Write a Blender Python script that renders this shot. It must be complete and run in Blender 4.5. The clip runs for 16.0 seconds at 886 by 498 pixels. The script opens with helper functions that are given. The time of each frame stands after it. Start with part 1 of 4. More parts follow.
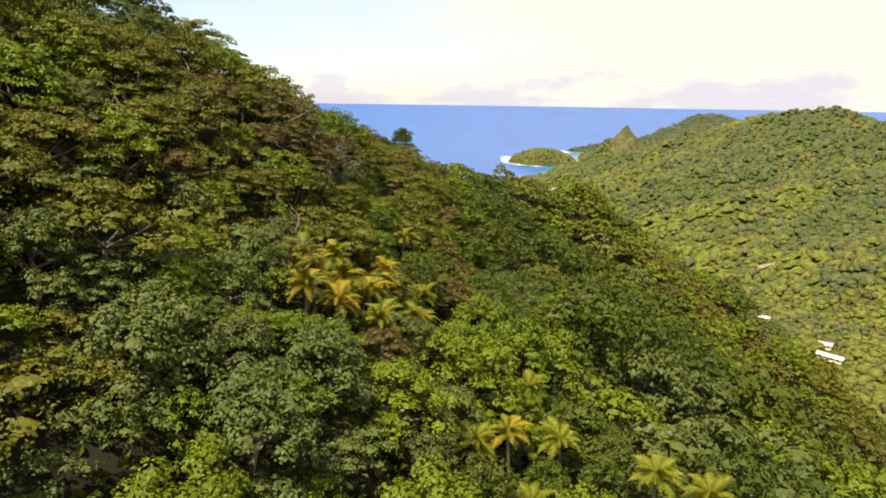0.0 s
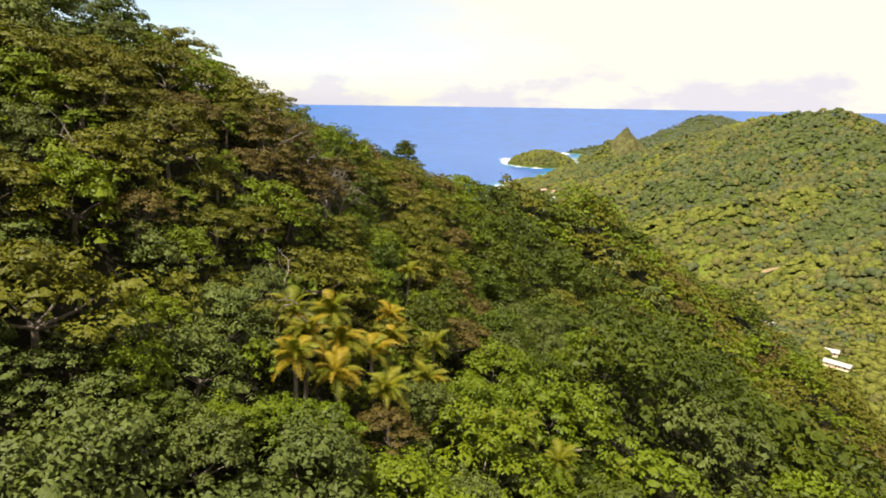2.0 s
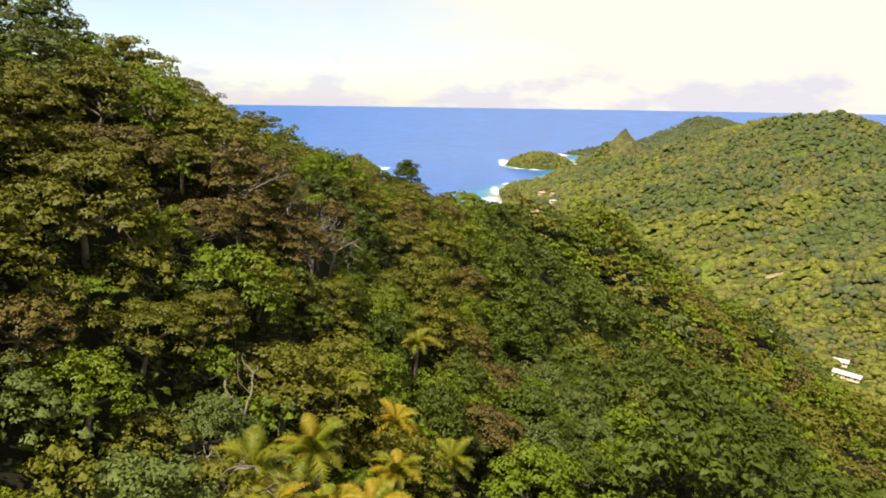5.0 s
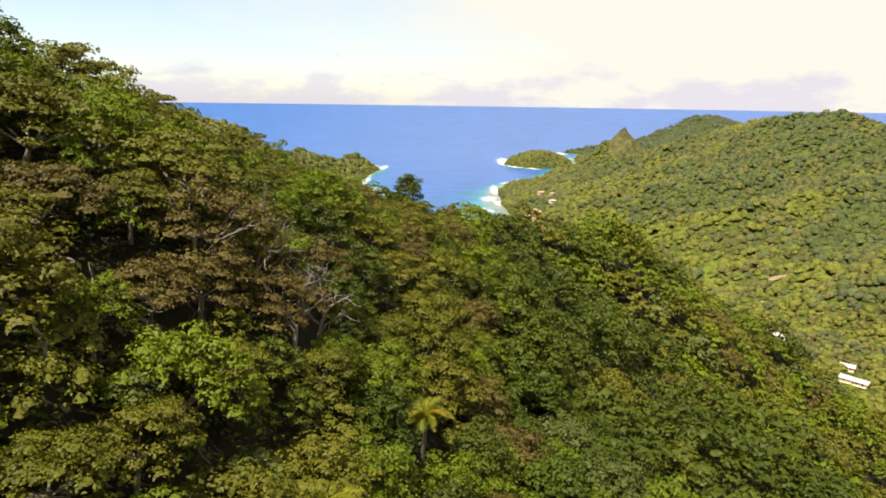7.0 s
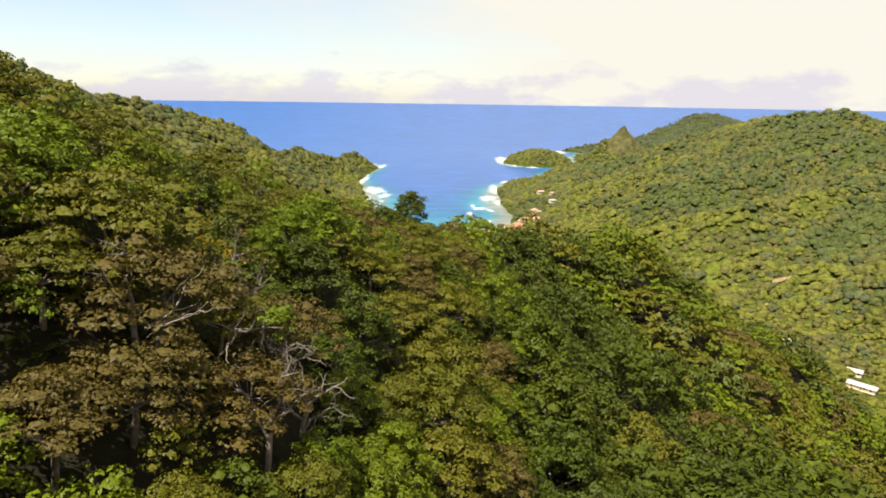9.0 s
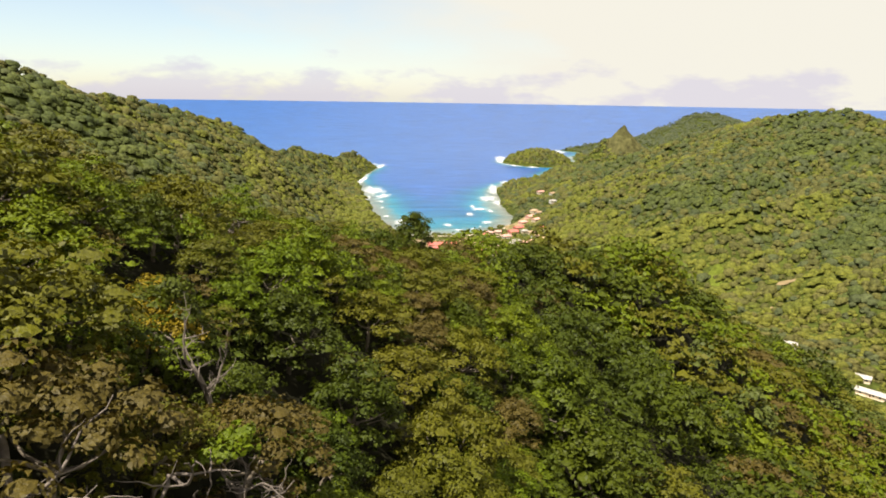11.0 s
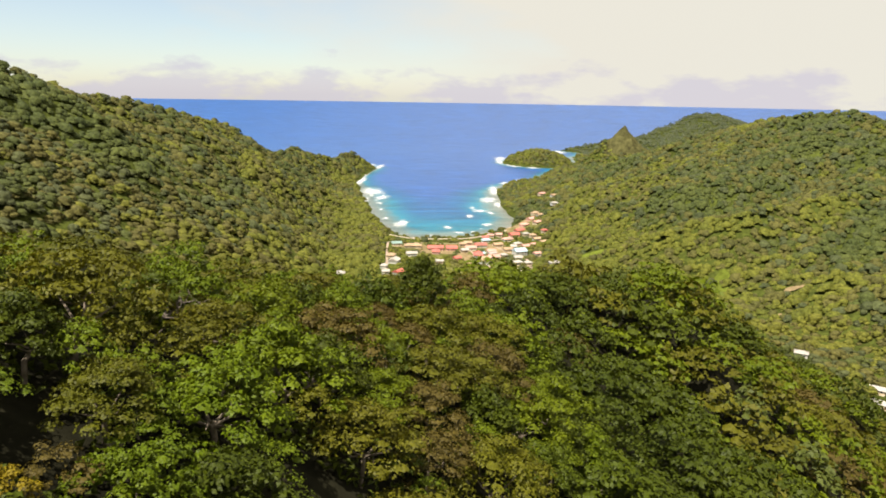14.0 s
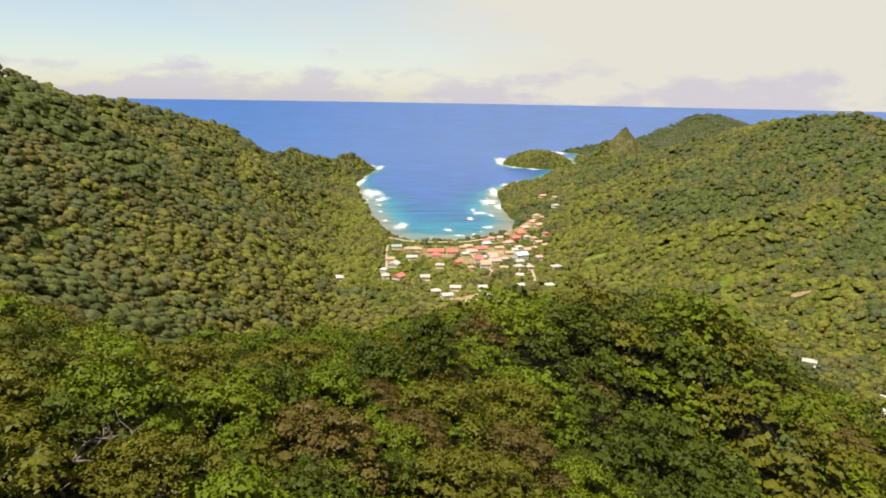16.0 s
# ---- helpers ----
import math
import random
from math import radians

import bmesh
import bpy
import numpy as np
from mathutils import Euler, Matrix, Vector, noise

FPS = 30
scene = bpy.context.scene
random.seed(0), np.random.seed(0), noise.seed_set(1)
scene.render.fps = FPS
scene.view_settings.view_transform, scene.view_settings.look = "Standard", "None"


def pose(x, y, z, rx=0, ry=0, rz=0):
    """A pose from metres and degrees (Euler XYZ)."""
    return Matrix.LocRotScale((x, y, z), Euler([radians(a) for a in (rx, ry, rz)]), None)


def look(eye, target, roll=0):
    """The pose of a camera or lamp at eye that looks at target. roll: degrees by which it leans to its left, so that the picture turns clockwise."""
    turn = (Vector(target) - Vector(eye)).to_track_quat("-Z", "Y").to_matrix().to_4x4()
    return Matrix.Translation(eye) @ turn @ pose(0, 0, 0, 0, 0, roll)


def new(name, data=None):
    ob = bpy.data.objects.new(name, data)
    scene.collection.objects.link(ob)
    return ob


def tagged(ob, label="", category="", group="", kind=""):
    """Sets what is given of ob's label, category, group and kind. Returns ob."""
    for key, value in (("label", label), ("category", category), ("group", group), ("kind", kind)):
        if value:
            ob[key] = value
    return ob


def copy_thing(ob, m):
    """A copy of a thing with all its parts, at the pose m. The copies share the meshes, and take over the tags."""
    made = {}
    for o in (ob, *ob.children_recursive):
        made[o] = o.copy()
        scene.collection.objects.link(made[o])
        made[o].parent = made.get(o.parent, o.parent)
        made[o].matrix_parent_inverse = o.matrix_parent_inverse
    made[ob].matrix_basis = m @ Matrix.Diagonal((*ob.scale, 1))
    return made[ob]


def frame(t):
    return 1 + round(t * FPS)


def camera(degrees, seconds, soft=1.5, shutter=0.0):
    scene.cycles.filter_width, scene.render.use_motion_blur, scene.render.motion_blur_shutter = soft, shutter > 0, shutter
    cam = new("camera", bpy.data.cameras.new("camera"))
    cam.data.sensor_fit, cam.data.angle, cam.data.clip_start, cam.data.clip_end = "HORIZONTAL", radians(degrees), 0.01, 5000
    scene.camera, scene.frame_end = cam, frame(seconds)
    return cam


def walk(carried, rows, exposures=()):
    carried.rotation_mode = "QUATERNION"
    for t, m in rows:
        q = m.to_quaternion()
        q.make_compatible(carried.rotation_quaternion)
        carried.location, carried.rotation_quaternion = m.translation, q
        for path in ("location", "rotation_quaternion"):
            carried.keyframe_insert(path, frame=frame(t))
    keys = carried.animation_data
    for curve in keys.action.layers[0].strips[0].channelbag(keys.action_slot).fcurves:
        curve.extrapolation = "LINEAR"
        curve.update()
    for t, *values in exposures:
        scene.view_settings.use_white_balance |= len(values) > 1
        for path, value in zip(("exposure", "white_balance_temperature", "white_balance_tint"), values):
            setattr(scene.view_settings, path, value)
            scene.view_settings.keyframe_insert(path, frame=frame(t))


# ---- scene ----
cam = camera(68.8, 16.0, soft=1.8)
PATH = [
    (0, (4.30, -147.20, 189.58), (3.18, -47.20, 166.65), 0.84),
    (1, (3.66, -143.14, 190.45), (2.58, -43.14, 167.56), 0.83),
    (2, (3.04, -138.83, 191.18), (2.06, -38.83, 168.43), 0.82),
    (3, (2.44, -134.34, 191.85), (1.60, -34.34, 169.22), 0.82),
    (4, (1.86, -129.73, 192.53), (1.18, -29.73, 169.94), 0.81),
    (5, (1.28, -125.04, 193.24), (0.77, -25.04, 170.60), 0.81),
    (6, (0.73, -120.28, 193.97), (0.37, -20.28, 171.21), 0.81),
    (7, (0.18, -115.50, 194.71), (-0.03, -15.50, 171.78), 0.82),
    (8, (-0.36, -110.68, 195.43), (-0.43, -10.68, 172.33), 0.82),
    (9, (-0.89, -105.83, 196.10), (-0.85, -5.83, 172.85), 0.83),
    (10, (-1.41, -100.95, 196.69), (-1.27, -0.95, 173.33), 0.85),
    (11, (-1.92, -96.02, 197.21), (-1.70, 3.98, 173.78), 0.86),
    (12, (-2.43, -91.04, 197.66), (-2.14, 8.96, 174.20), 0.88),
    (13, (-2.93, -85.98, 198.10), (-2.58, 14.02, 174.62), 0.90),
    (14, (-3.43, -80.83, 198.63), (-3.03, 19.17, 175.14), 0.93),
    (15, (-3.93, -75.59, 199.38), (-3.49, 24.41, 175.88), 0.96),
    (16, (-4.43, -70.23, 200.55), (-3.97, 29.77, 177.08), 0.99),
]

walk(cam, [(t, look(eye, target, roll)) for t, eye, target, roll in PATH],
     exposures=[(0, 1.20), (4, 1.18), (8, 1.12), (11, 1.02), (14, 0.88), (16, 0.79)])

# ---- light ----
SUN_DIR = Vector((-0.27, -0.31, 0.91)).normalized()
sun_data = bpy.data.lights.new("sun", "SUN")
sun_data.energy, sun_data.angle, sun_data.color = 5.0, radians(0.5), (1.0, 0.93, 0.78)
sun_lamp = new("sun", sun_data)
sun_lamp.matrix_world = look((-300, 100, 600), Vector((-300, 100, 600)) - SUN_DIR)

world = bpy.data.worlds.new("sky")
scene.world = world
world.use_nodes = True


def wire(tree, kind, settings=None, **links):
    """A node with its settings and inputs; a link is a socket or a value. Underscores stand for spaces, a leading i for an index."""
    nd = tree.nodes.new(kind)
    for key, value in (settings or {}).items():
        setattr_table(nd, key, value)
    for key, value in links.items():
        sock = nd.inputs[int(key[1:])] if key[0] == "i" and key[1:].isdigit() else nd.inputs[key.replace("_", " ")]
        if hasattr(value, "is_output"):
            tree.links.new(value, sock)
        else:
            sock.default_value = value
    return nd


def setattr_table(nd, key, value):
    if key == "op": nd.operation = value
    elif key == "blend": nd.blend_type = value
    elif key == "data": nd.data_type = value
    elif key == "attr": nd.attribute_name = value
    elif key == "feature": nd.feature = value
    elif key == "clamp": nd.use_clamp = value


def ramp(tree, fac, stops):
    nd = tree.nodes.new("ShaderNodeValToRGB")
    els = nd.color_ramp.elements
    while len(els) < len(stops):
        els.new(0.5)
    for el, (pos, col) in zip(els, stops):
        el.position = pos
        el.color = (*col, 1) if len(col) == 3 else (col[0], col[0], col[0], 1)
    tree.links.new(fac, nd.inputs[0])
    return nd.outputs[0]


def mixc(tree, fac, a, b, blend="MIX"):
    nd = tree.nodes.new("ShaderNodeMix")
    nd.data_type, nd.blend_type = "RGBA", blend
    for i, v in ((0, fac), (6, a), (7, b)):
        if hasattr(v, "is_output"):
            tree.links.new(v, nd.inputs[i])
        else:
            nd.inputs[i].default_value = v if i == 0 else ((*v, 1) if len(v) == 3 else v)
    return nd.outputs[2]


wt = world.node_tree
wt.nodes.clear()
sky = wt.nodes.new("ShaderNodeTexSky")
sky.sky_type, sky.sun_disc = "NISHITA", False
sky.sun_elevation, sky.sun_rotation = math.asin(SUN_DIR.z), math.atan2(SUN_DIR.x, SUN_DIR.y)
sky.air_density, sky.dust_density, sky.ozone_density = 1.0, 0.5, 1.5
coord = wt.nodes.new("ShaderNodeTexCoord")
sep = wire(wt, "ShaderNodeSeparateXYZ", i0=coord.outputs["Generated"])
# thin bright veil of cloud over the whole sky, thicker to the right of the bay
stretch = wire(wt, "ShaderNodeMapping", Vector=coord.outputs["Generated"], Scale=(1.0, 1.0, 3.2))
veil_noise = wire(wt, "ShaderNodeTexNoise", Vector=stretch.outputs[0], Scale=2.2, Detail=5.0, Roughness=0.55)
veil_side = wire(wt, "ShaderNodeMath", {"op": "MULTIPLY_ADD"}, i0=sep.outputs[0], i1=0.95, i2=0.07)
veil_sum = wire(wt, "ShaderNodeMath", {"op": "ADD"}, i0=veil_noise.outputs[0], i1=veil_side.outputs[0])
veil = ramp(wt, veil_sum.outputs[0], [(0.30, (0.26,)), (0.66, (1.0,))])
# low cumulus bank just over the horizon
puff_map = wire(wt, "ShaderNodeMapping", Vector=coord.outputs["Generated"], Scale=(8.0, 8.0, 22.0))
puff_noise = wire(wt, "ShaderNodeTexNoise", Vector=puff_map.outputs[0], Scale=1.0, Detail=6.0, Roughness=0.58)
puff_low = ramp(wt, sep.outputs[2], [(0.0, (0.44,)), (0.035, (0.36,)), (0.075, (0.02,))])
puff_sum = wire(wt, "ShaderNodeMath", {"op": "ADD"}, i0=puff_noise.outputs[0], i1=puff_low)
puff = ramp(wt, puff_sum.outputs[0], [(0.83, (0.0,)), (0.95, (0.66,))])
sky_dim = wire(wt, "ShaderNodeVectorMath", {"op": "SCALE"}, i0=sky.outputs[0], Scale=0.085)
SKY_VEIL = (0.458, 0.440, 0.388)
SKY_PUFF = (0.342, 0.322, 0.388)
c1 = mixc(wt, veil, sky_dim.outputs[0], SKY_VEIL)
c2 = mixc(wt, puff, c1, SKY_PUFF)
bg = wire(wt, "ShaderNodeBackground", Color=c2, Strength=1.0)
wo = wire(wt, "ShaderNodeOutputWorld", Surface=bg.outputs[0])


# ---- materials ----
def mat_start(name):
    m = bpy.data.materials.new(name)
    m.use_nodes = True
    m.node_tree.nodes.clear()
    return m, m.node_tree


def finish(tree, shader, bump=None):
    wire(tree, "ShaderNodeOutputMaterial", Surface=shader)


def leaf_mat(name, dark, light, tint, big=0.08, translucent=0.17, rough=0.5, grain=5.0, relief=0.05, contrast=0.30, mottle=0.26):
    """Foliage: hue drifts from tree to tree and from spray to spray, and light passes through."""
    m, t = mat_start(name)
    geo = t.nodes.new("ShaderNodeNewGeometry")
    info = t.nodes.new("ShaderNodeObjectInfo")
    n1 = wire(t, "ShaderNodeTexNoise", Vector=geo.outputs["Position"], Scale=big, Detail=2.0)
    a = wire(t, "ShaderNodeMath", {"op": "MULTIPLY_ADD"}, i0=geo.outputs["Random Per Island"], i1=mottle, i2=-0.5 * mottle)
    b = wire(t, "ShaderNodeMath", {"op": "ADD"}, i0=a.outputs[0], i1=n1.outputs[0])
    base = ramp(t, b.outputs[0], [(0.22, dark), (0.78, light)])
    shift = wire(t, "ShaderNodeMath", {"op": "MULTIPLY"}, i0=info.outputs["Random"], i1=0.45)
    base = mixc(t, shift.outputs[0], base, tint)
    n2 = wire(t, "ShaderNodeTexNoise", Vector=geo.outputs["Position"], Scale=grain, Detail=3.0, Roughness=0.7)
    # crevice shade painted in: hollows of the bump noise darkened, its crests lightened
    base = mixc(t, 1.0, base, ramp(t, n2.outputs[0], [(0.34, (1 - contrast,)), (0.66, (1 + contrast,))]), "MULTIPLY")
    bump = wire(t, "ShaderNodeBump", Strength=1.0, Distance=relief, Height=n2.outputs[0])
    bs = wire(t, "ShaderNodeBsdfPrincipled", Base_Color=base, Roughness=rough, Normal=bump.outputs[0])
    bs.inputs["Specular IOR Level"].default_value = 0.16
    warm = mixc(t, 1.0, base, (1.25, 1.15, 0.45), "MULTIPLY")
    tr = wire(t, "ShaderNodeBsdfTranslucent", Color=warm)
    mx = wire(t, "ShaderNodeMixShader", i0=translucent, i1=bs.outputs[0], i2=tr.outputs[0])
    finish(t, mx.outputs[0])
    return m


def plain_mat(name, colour, rough=0.8, var=0.25, scale=1.0, metal=0.0, bump=0.0, spot=None):
    m, t = mat_start(name)
    geo = t.nodes.new("ShaderNodeNewGeometry")
    n1 = wire(t, "ShaderNodeTexNoise", Vector=geo.outputs["Position"], Scale=scale, Detail=6.0, Roughness=0.65)
    n2 = wire(t, "ShaderNodeTexNoise", Vector=geo.outputs["Position"], Scale=scale * 0.13, Detail=3.0)
    s = wire(t, "ShaderNodeMath", {"op": "MULTIPLY_ADD"}, i0=n1.outputs[0], i1=0.6, i2=0.0)
    s2 = wire(t, "ShaderNodeMath", {"op": "MULTIPLY_ADD"}, i0=n2.outputs[0], i1=0.4, i2=s.outputs[0])
    lo = tuple(c * (1 - var) for c in colour)
    hi = tuple(min(1, c * (1 + var)) for c in colour)
    base = ramp(t, s2.outputs[0], [(0.3, spot or lo), (0.42, lo), (0.7, hi)])
    bs = wire(t, "ShaderNodeBsdfPrincipled", Base_Color=base, Roughness=rough, Metallic=metal)
    bs.inputs["Specular IOR Level"].default_value = 0.5 if rough < 0.7 else 0.05
    if bump:
        bp = wire(t, "ShaderNodeBump", Strength=0.6, Distance=bump, Height=n1.outputs[0])
        t.links.new(bp.outputs[0], bs.inputs["Normal"])
    finish(t, bs.outputs[0])
    return m


HUES = {
    "deep": ("deep_green", (0.025, 0.040, 0.002), (0.059, 0.077, 0.003), (0.046, 0.049, 0.003)),
    "bright": ("bright_green", (0.052, 0.082, 0.002), (0.106, 0.138, 0.003), (0.099, 0.107, 0.003)),
    "olive": ("olive", (0.053, 0.056, 0.004), (0.100, 0.100, 0.005), (0.095, 0.080, 0.006)),
    "grey": ("grey_green", (0.047, 0.063, 0.012), (0.090, 0.110, 0.020), (0.070, 0.075, 0.013)),
    "brown": ("brownish", (0.051, 0.040, 0.009), (0.093, 0.070, 0.013), (0.078, 0.053, 0.010)),
    "palm": ("palm", (0.067, 0.085, 0.004), (0.139, 0.141, 0.008), (0.158, 0.127, 0.007)),
    "gold": ("gold", (0.135, 0.104, 0.006), (0.230, 0.168, 0.008), (0.190, 0.118, 0.006)),
}
# the sprays, and the closed hearts of the pads
M_LEAF = {k: leaf_mat("leaf_" + h[0], *h[1:]) for k, h in HUES.items()}
M_HEART = {k: leaf_mat("pad_" + h[0], *h[1:], grain=4.5, relief=0.12) for k, h in HUES.items()}
# far woods: distance haze is mixed into these colours as extra blue
FAR_HUES = {
    "deep": ("deep_green", (0.041, 0.057, 0.015), (0.084, 0.099, 0.022), (0.070, 0.073, 0.019)),
    "bright": ("bright_green", (0.076, 0.090, 0.012), (0.132, 0.137, 0.018), (0.126, 0.112, 0.018)),
    "olive": ("olive", (0.060, 0.065, 0.016), (0.111, 0.105, 0.025), (0.099, 0.081, 0.023)),
    "grey": ("grey_green", (0.045, 0.058, 0.022), (0.084, 0.096, 0.034), (0.070, 0.070, 0.027)),
    # haze over the far headland, put into its foliage colour
    "haze": ("coast_grey", (0.052, 0.066, 0.034), (0.090, 0.102, 0.052), (0.074, 0.084, 0.044)),
}
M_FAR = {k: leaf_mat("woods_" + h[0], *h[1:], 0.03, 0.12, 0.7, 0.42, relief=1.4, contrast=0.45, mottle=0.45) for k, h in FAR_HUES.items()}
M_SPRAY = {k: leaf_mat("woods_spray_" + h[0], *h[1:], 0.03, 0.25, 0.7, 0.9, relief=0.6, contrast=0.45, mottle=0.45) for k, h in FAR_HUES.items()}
M_BARK = plain_mat("bark_grey", (0.16, 0.13, 0.10), 0.9, 0.4, 3.0, bump=0.03)
M_DEAD = plain_mat("dead_wood", (0.17, 0.14, 0.12), 0.85, 0.3, 4.0, bump=0.02)
M_SHRUB = plain_mat("low_shrub", (0.062, 0.074, 0.014), 0.95, 0.5, 0.25, bump=0.5, spot=(0.032, 0.040, 0.010))
# soil colour taken almost to black to paint the shade between the trunks
M_SOIL = plain_mat("forest_floor_shaded", (0.017, 0.016, 0.009), 0.95, 0.45, 0.6, bump=0.2, spot=(0.014, 0.011, 0.008))


def part(name, mesh, material, parent, label=""):
    """Links a mesh (or bmesh) as one part under its thing."""
    if isinstance(mesh, bmesh.types.BMesh):
        me = bpy.data.meshes.new(name)
        mesh.to_mesh(me)
        mesh.free()
        mesh = me
    if material is not None and not mesh.materials:
        mesh.materials.append(material)
    ob = new(name, mesh)
    ob.parent = parent
    return tagged(ob, label) if label else ob


def mesh_of(name, verts, faces, mats=(), index=None, smooth=False):
    """A mesh out of numpy arrays; faces is an array of triangles or quads."""
    me = bpy.data.meshes.new(name)
    verts = np.asarray(verts, dtype=np.float32)
    faces = np.asarray(faces, dtype=np.int32)
    k = faces.shape[1]
    me.vertices.add(len(verts))
    me.vertices.foreach_set("co", verts.ravel())
    me.loops.add(faces.size)
    me.loops.foreach_set("vertex_index", faces.ravel())
    me.polygons.add(len(faces))
    me.polygons.foreach_set("loop_start", np.arange(0, faces.size, k, dtype=np.int32))
    for m in mats:
        me.materials.append(m)
    if index is not None:
        me.polygons.foreach_set("material_index", np.asarray(index, dtype=np.int32))
    me.polygons.foreach_set("use_smooth", np.full(len(faces), bool(smooth)))
    me.update(calc_edges=True)
    return me


# ---- the lie of the land ----
def lattice(seed):
    return np.random.default_rng(seed).random((64, 64)).astype(np.float64)


LAT = [lattice(s) for s in (11, 12, 13, 14)]


def vnoise(x, y, k=0):
    """Smooth value noise, -1 to 1, one unit a cell."""
    xi, yi = np.floor(x).astype(int), np.floor(y).astype(int)
    fx, fy = x - xi, y - yi
    fx, fy = fx * fx * (3 - 2 * fx), fy * fy * (3 - 2 * fy)
    L = LAT[k]
    g = lambda a, b: L[a % 64, b % 64]
    top = g(xi, yi) * (1 - fx) + g(xi + 1, yi) * fx
    bot = g(xi, yi + 1) * (1 - fx) + g(xi + 1, yi + 1) * fx
    return 2 * (top * (1 - fy) + bot * fy) - 1


# crests: points on the line, then the slope down its right and left side near the crest, where it steepens, the slope there
CRESTS = [
    (((-220, -400, 265), (-75, -130, 226.8), (-46, -95, 212.8), (-32, -76, 204.6), (-27, -64, 199.3), (-18, -47, 189), (-8, -24, 183.5), (3, 6, 175.5), (10, 22, 175.2),
      (34, 33, 168.6), (48, 62, 157.6), (68, 110, 143.5), (110, 165, 112), (160, 250, 66), (205, 330, 22)), 0.74, 0.6, 44, 1.2),
    (((-19, -46, 188), (-36, -38, 189.5), (-80, -20, 190), (-220, 60, 204), (-380, 180, 226)), 0.6, 0.5, 60, 0.75),
    (((-19, -44, 187.5), (-21, -32, 187), (-18, -6, 177.0), (-2, 24, 163.5), (21, 55, 161.5), (48, 68, 157)), 0.5, 0.6, 50, 0.9),
    (((36, 30, 167.5), (41, 8, 157.5), (50, -6, 149), (76, -18, 112)), 0.8, 0.8, 20, 1.1),
    (((6, -100, 171), (18, -110, 170), (34, -120, 158), (70, -140, 122)), 0.6, 0.7, 30, 1.0),
    (((-500, -300, 280), (-400, 150, 228), (-384, 350, 233), (-382, 500, 226), (-395, 620, 204), (-385, 780, 188), (-374, 880, 175), (-364, 960, 162),
      (-354, 1010, 148), (-346, 1090, 118), (-347, 1200, 92), (-333, 1400, 86), (-275, 1550, 48), (-243, 1680, 58), (-205, 1760, 14)), 0.74, 0.7, 120, 0.74),
    (((1300, -200, 300), (950, 300, 240), (760, 600, 205), (650, 790, 193), (603, 900, 194), (555, 975, 184), (528, 1100, 164), (556, 1300, 127),
      (575, 1500, 92), (567, 1750, 58), (522, 1850, 40)), 0.5, 0.42, 140, 0.36),
    (((590, 920, 187), (513, 850, 146), (468, 740, 100), (440, 610, 42)), 0.5, 0.6, 60, 0.55),
    (((640, 690, 158), (450, 640, 106), (335, 625, 88), (255, 650, 60), (190, 700, 20)), 0.72, 0.8, 70, 0.7),
    (((528, 1090, 162), (455, 950, 100), (281, 950, 42), (166, 850, 20)), 0.45, 0.45, 80, 0.45),
    (((556, 1300, 125), (395, 1200, 55), (293, 1200, 36), (178, 1230, 12)), 0.4, 0.4, 80, 0.4),
    (((575, 1500, 90), (420, 1520, 40), (260, 1500, 14)), 0.35, 0.4, 60, 0.4),
    (((392, 1900, 18), (424, 1900, 54), (468, 1900, 82), (507, 1900, 92), (528, 1900, 110), (546, 1900, 128), (560, 1900, 112), (577, 1896, 92), (607, 1880, 62)), 1.25, 1.25, 60, 0.9),
    (((462, 2452, 8), (476, 2452, 22), (528, 2452, 29), (582, 2455, 39), (636, 2465, 48), (760, 2520, 62), (860, 2600, 82), (917, 2600, 122), (985, 2600, 148), (1049, 2600, 160), (1110, 2600, 159), (1150, 2600, 150), (1195, 2595, 108), (1270, 2580, 50)), 0.5, 0.4, 120, 0.45),
    (((900, 330, 230), (620, 360, 120), (480, 390, 45)), 0.5, 0.5, 80, 0.5),
]
# ravines down the flank of the near ridge: x, y, depth
RAVINES = (((-6, -106, 2.5), (0, -90, 4.5), (4, -70, 6.5), (22, -38, 6.0), (44, -30, 4.0), (80, -30, 2.0)),
           ((62, 84, 2.0), (80, 66, 13.0), (96, 50, 13.0), (84, 12, 9.0), (120, 0, 4.0)))
# broad gullies between the spurs of the right-hand hill: x, y, depth
GULLIES = (((600, 800, 6), (480, 745, 20), (380, 720, 24), (300, 730, 18), (225, 770, 4)),
           ((680, 900, 8), (590, 760, 24), (530, 640, 24), (480, 540, 10)),
           ((500, 1120, 4), (400, 1060, 16), (300, 1060, 14), (200, 1080, 3)))
WEST_Y = np.array([825, 860, 944, 1044, 1201, 1407, 1533, 1740, 1800, 1840, 1900, 2000, 2200, 2600], float)
WEST_X = np.array([-38, -72, -104, -130, -159, -200, -208, -192, -205, -240, -300, -500, -2500, -9000], float)
EAST_Y = np.array([828, 862, 916, 997, 1096, 1326, 1451, 1545, 1813, 1900, 2000, 2200, 2330, 2420, 2480, 2560, 2800, 3100], float)
EAST_X = np.array([10, 61, 104, 124, 110, 115, 158, 235, 335, 400, 430, 455, 520, 508, 460, 600, 1800, 9000], float)


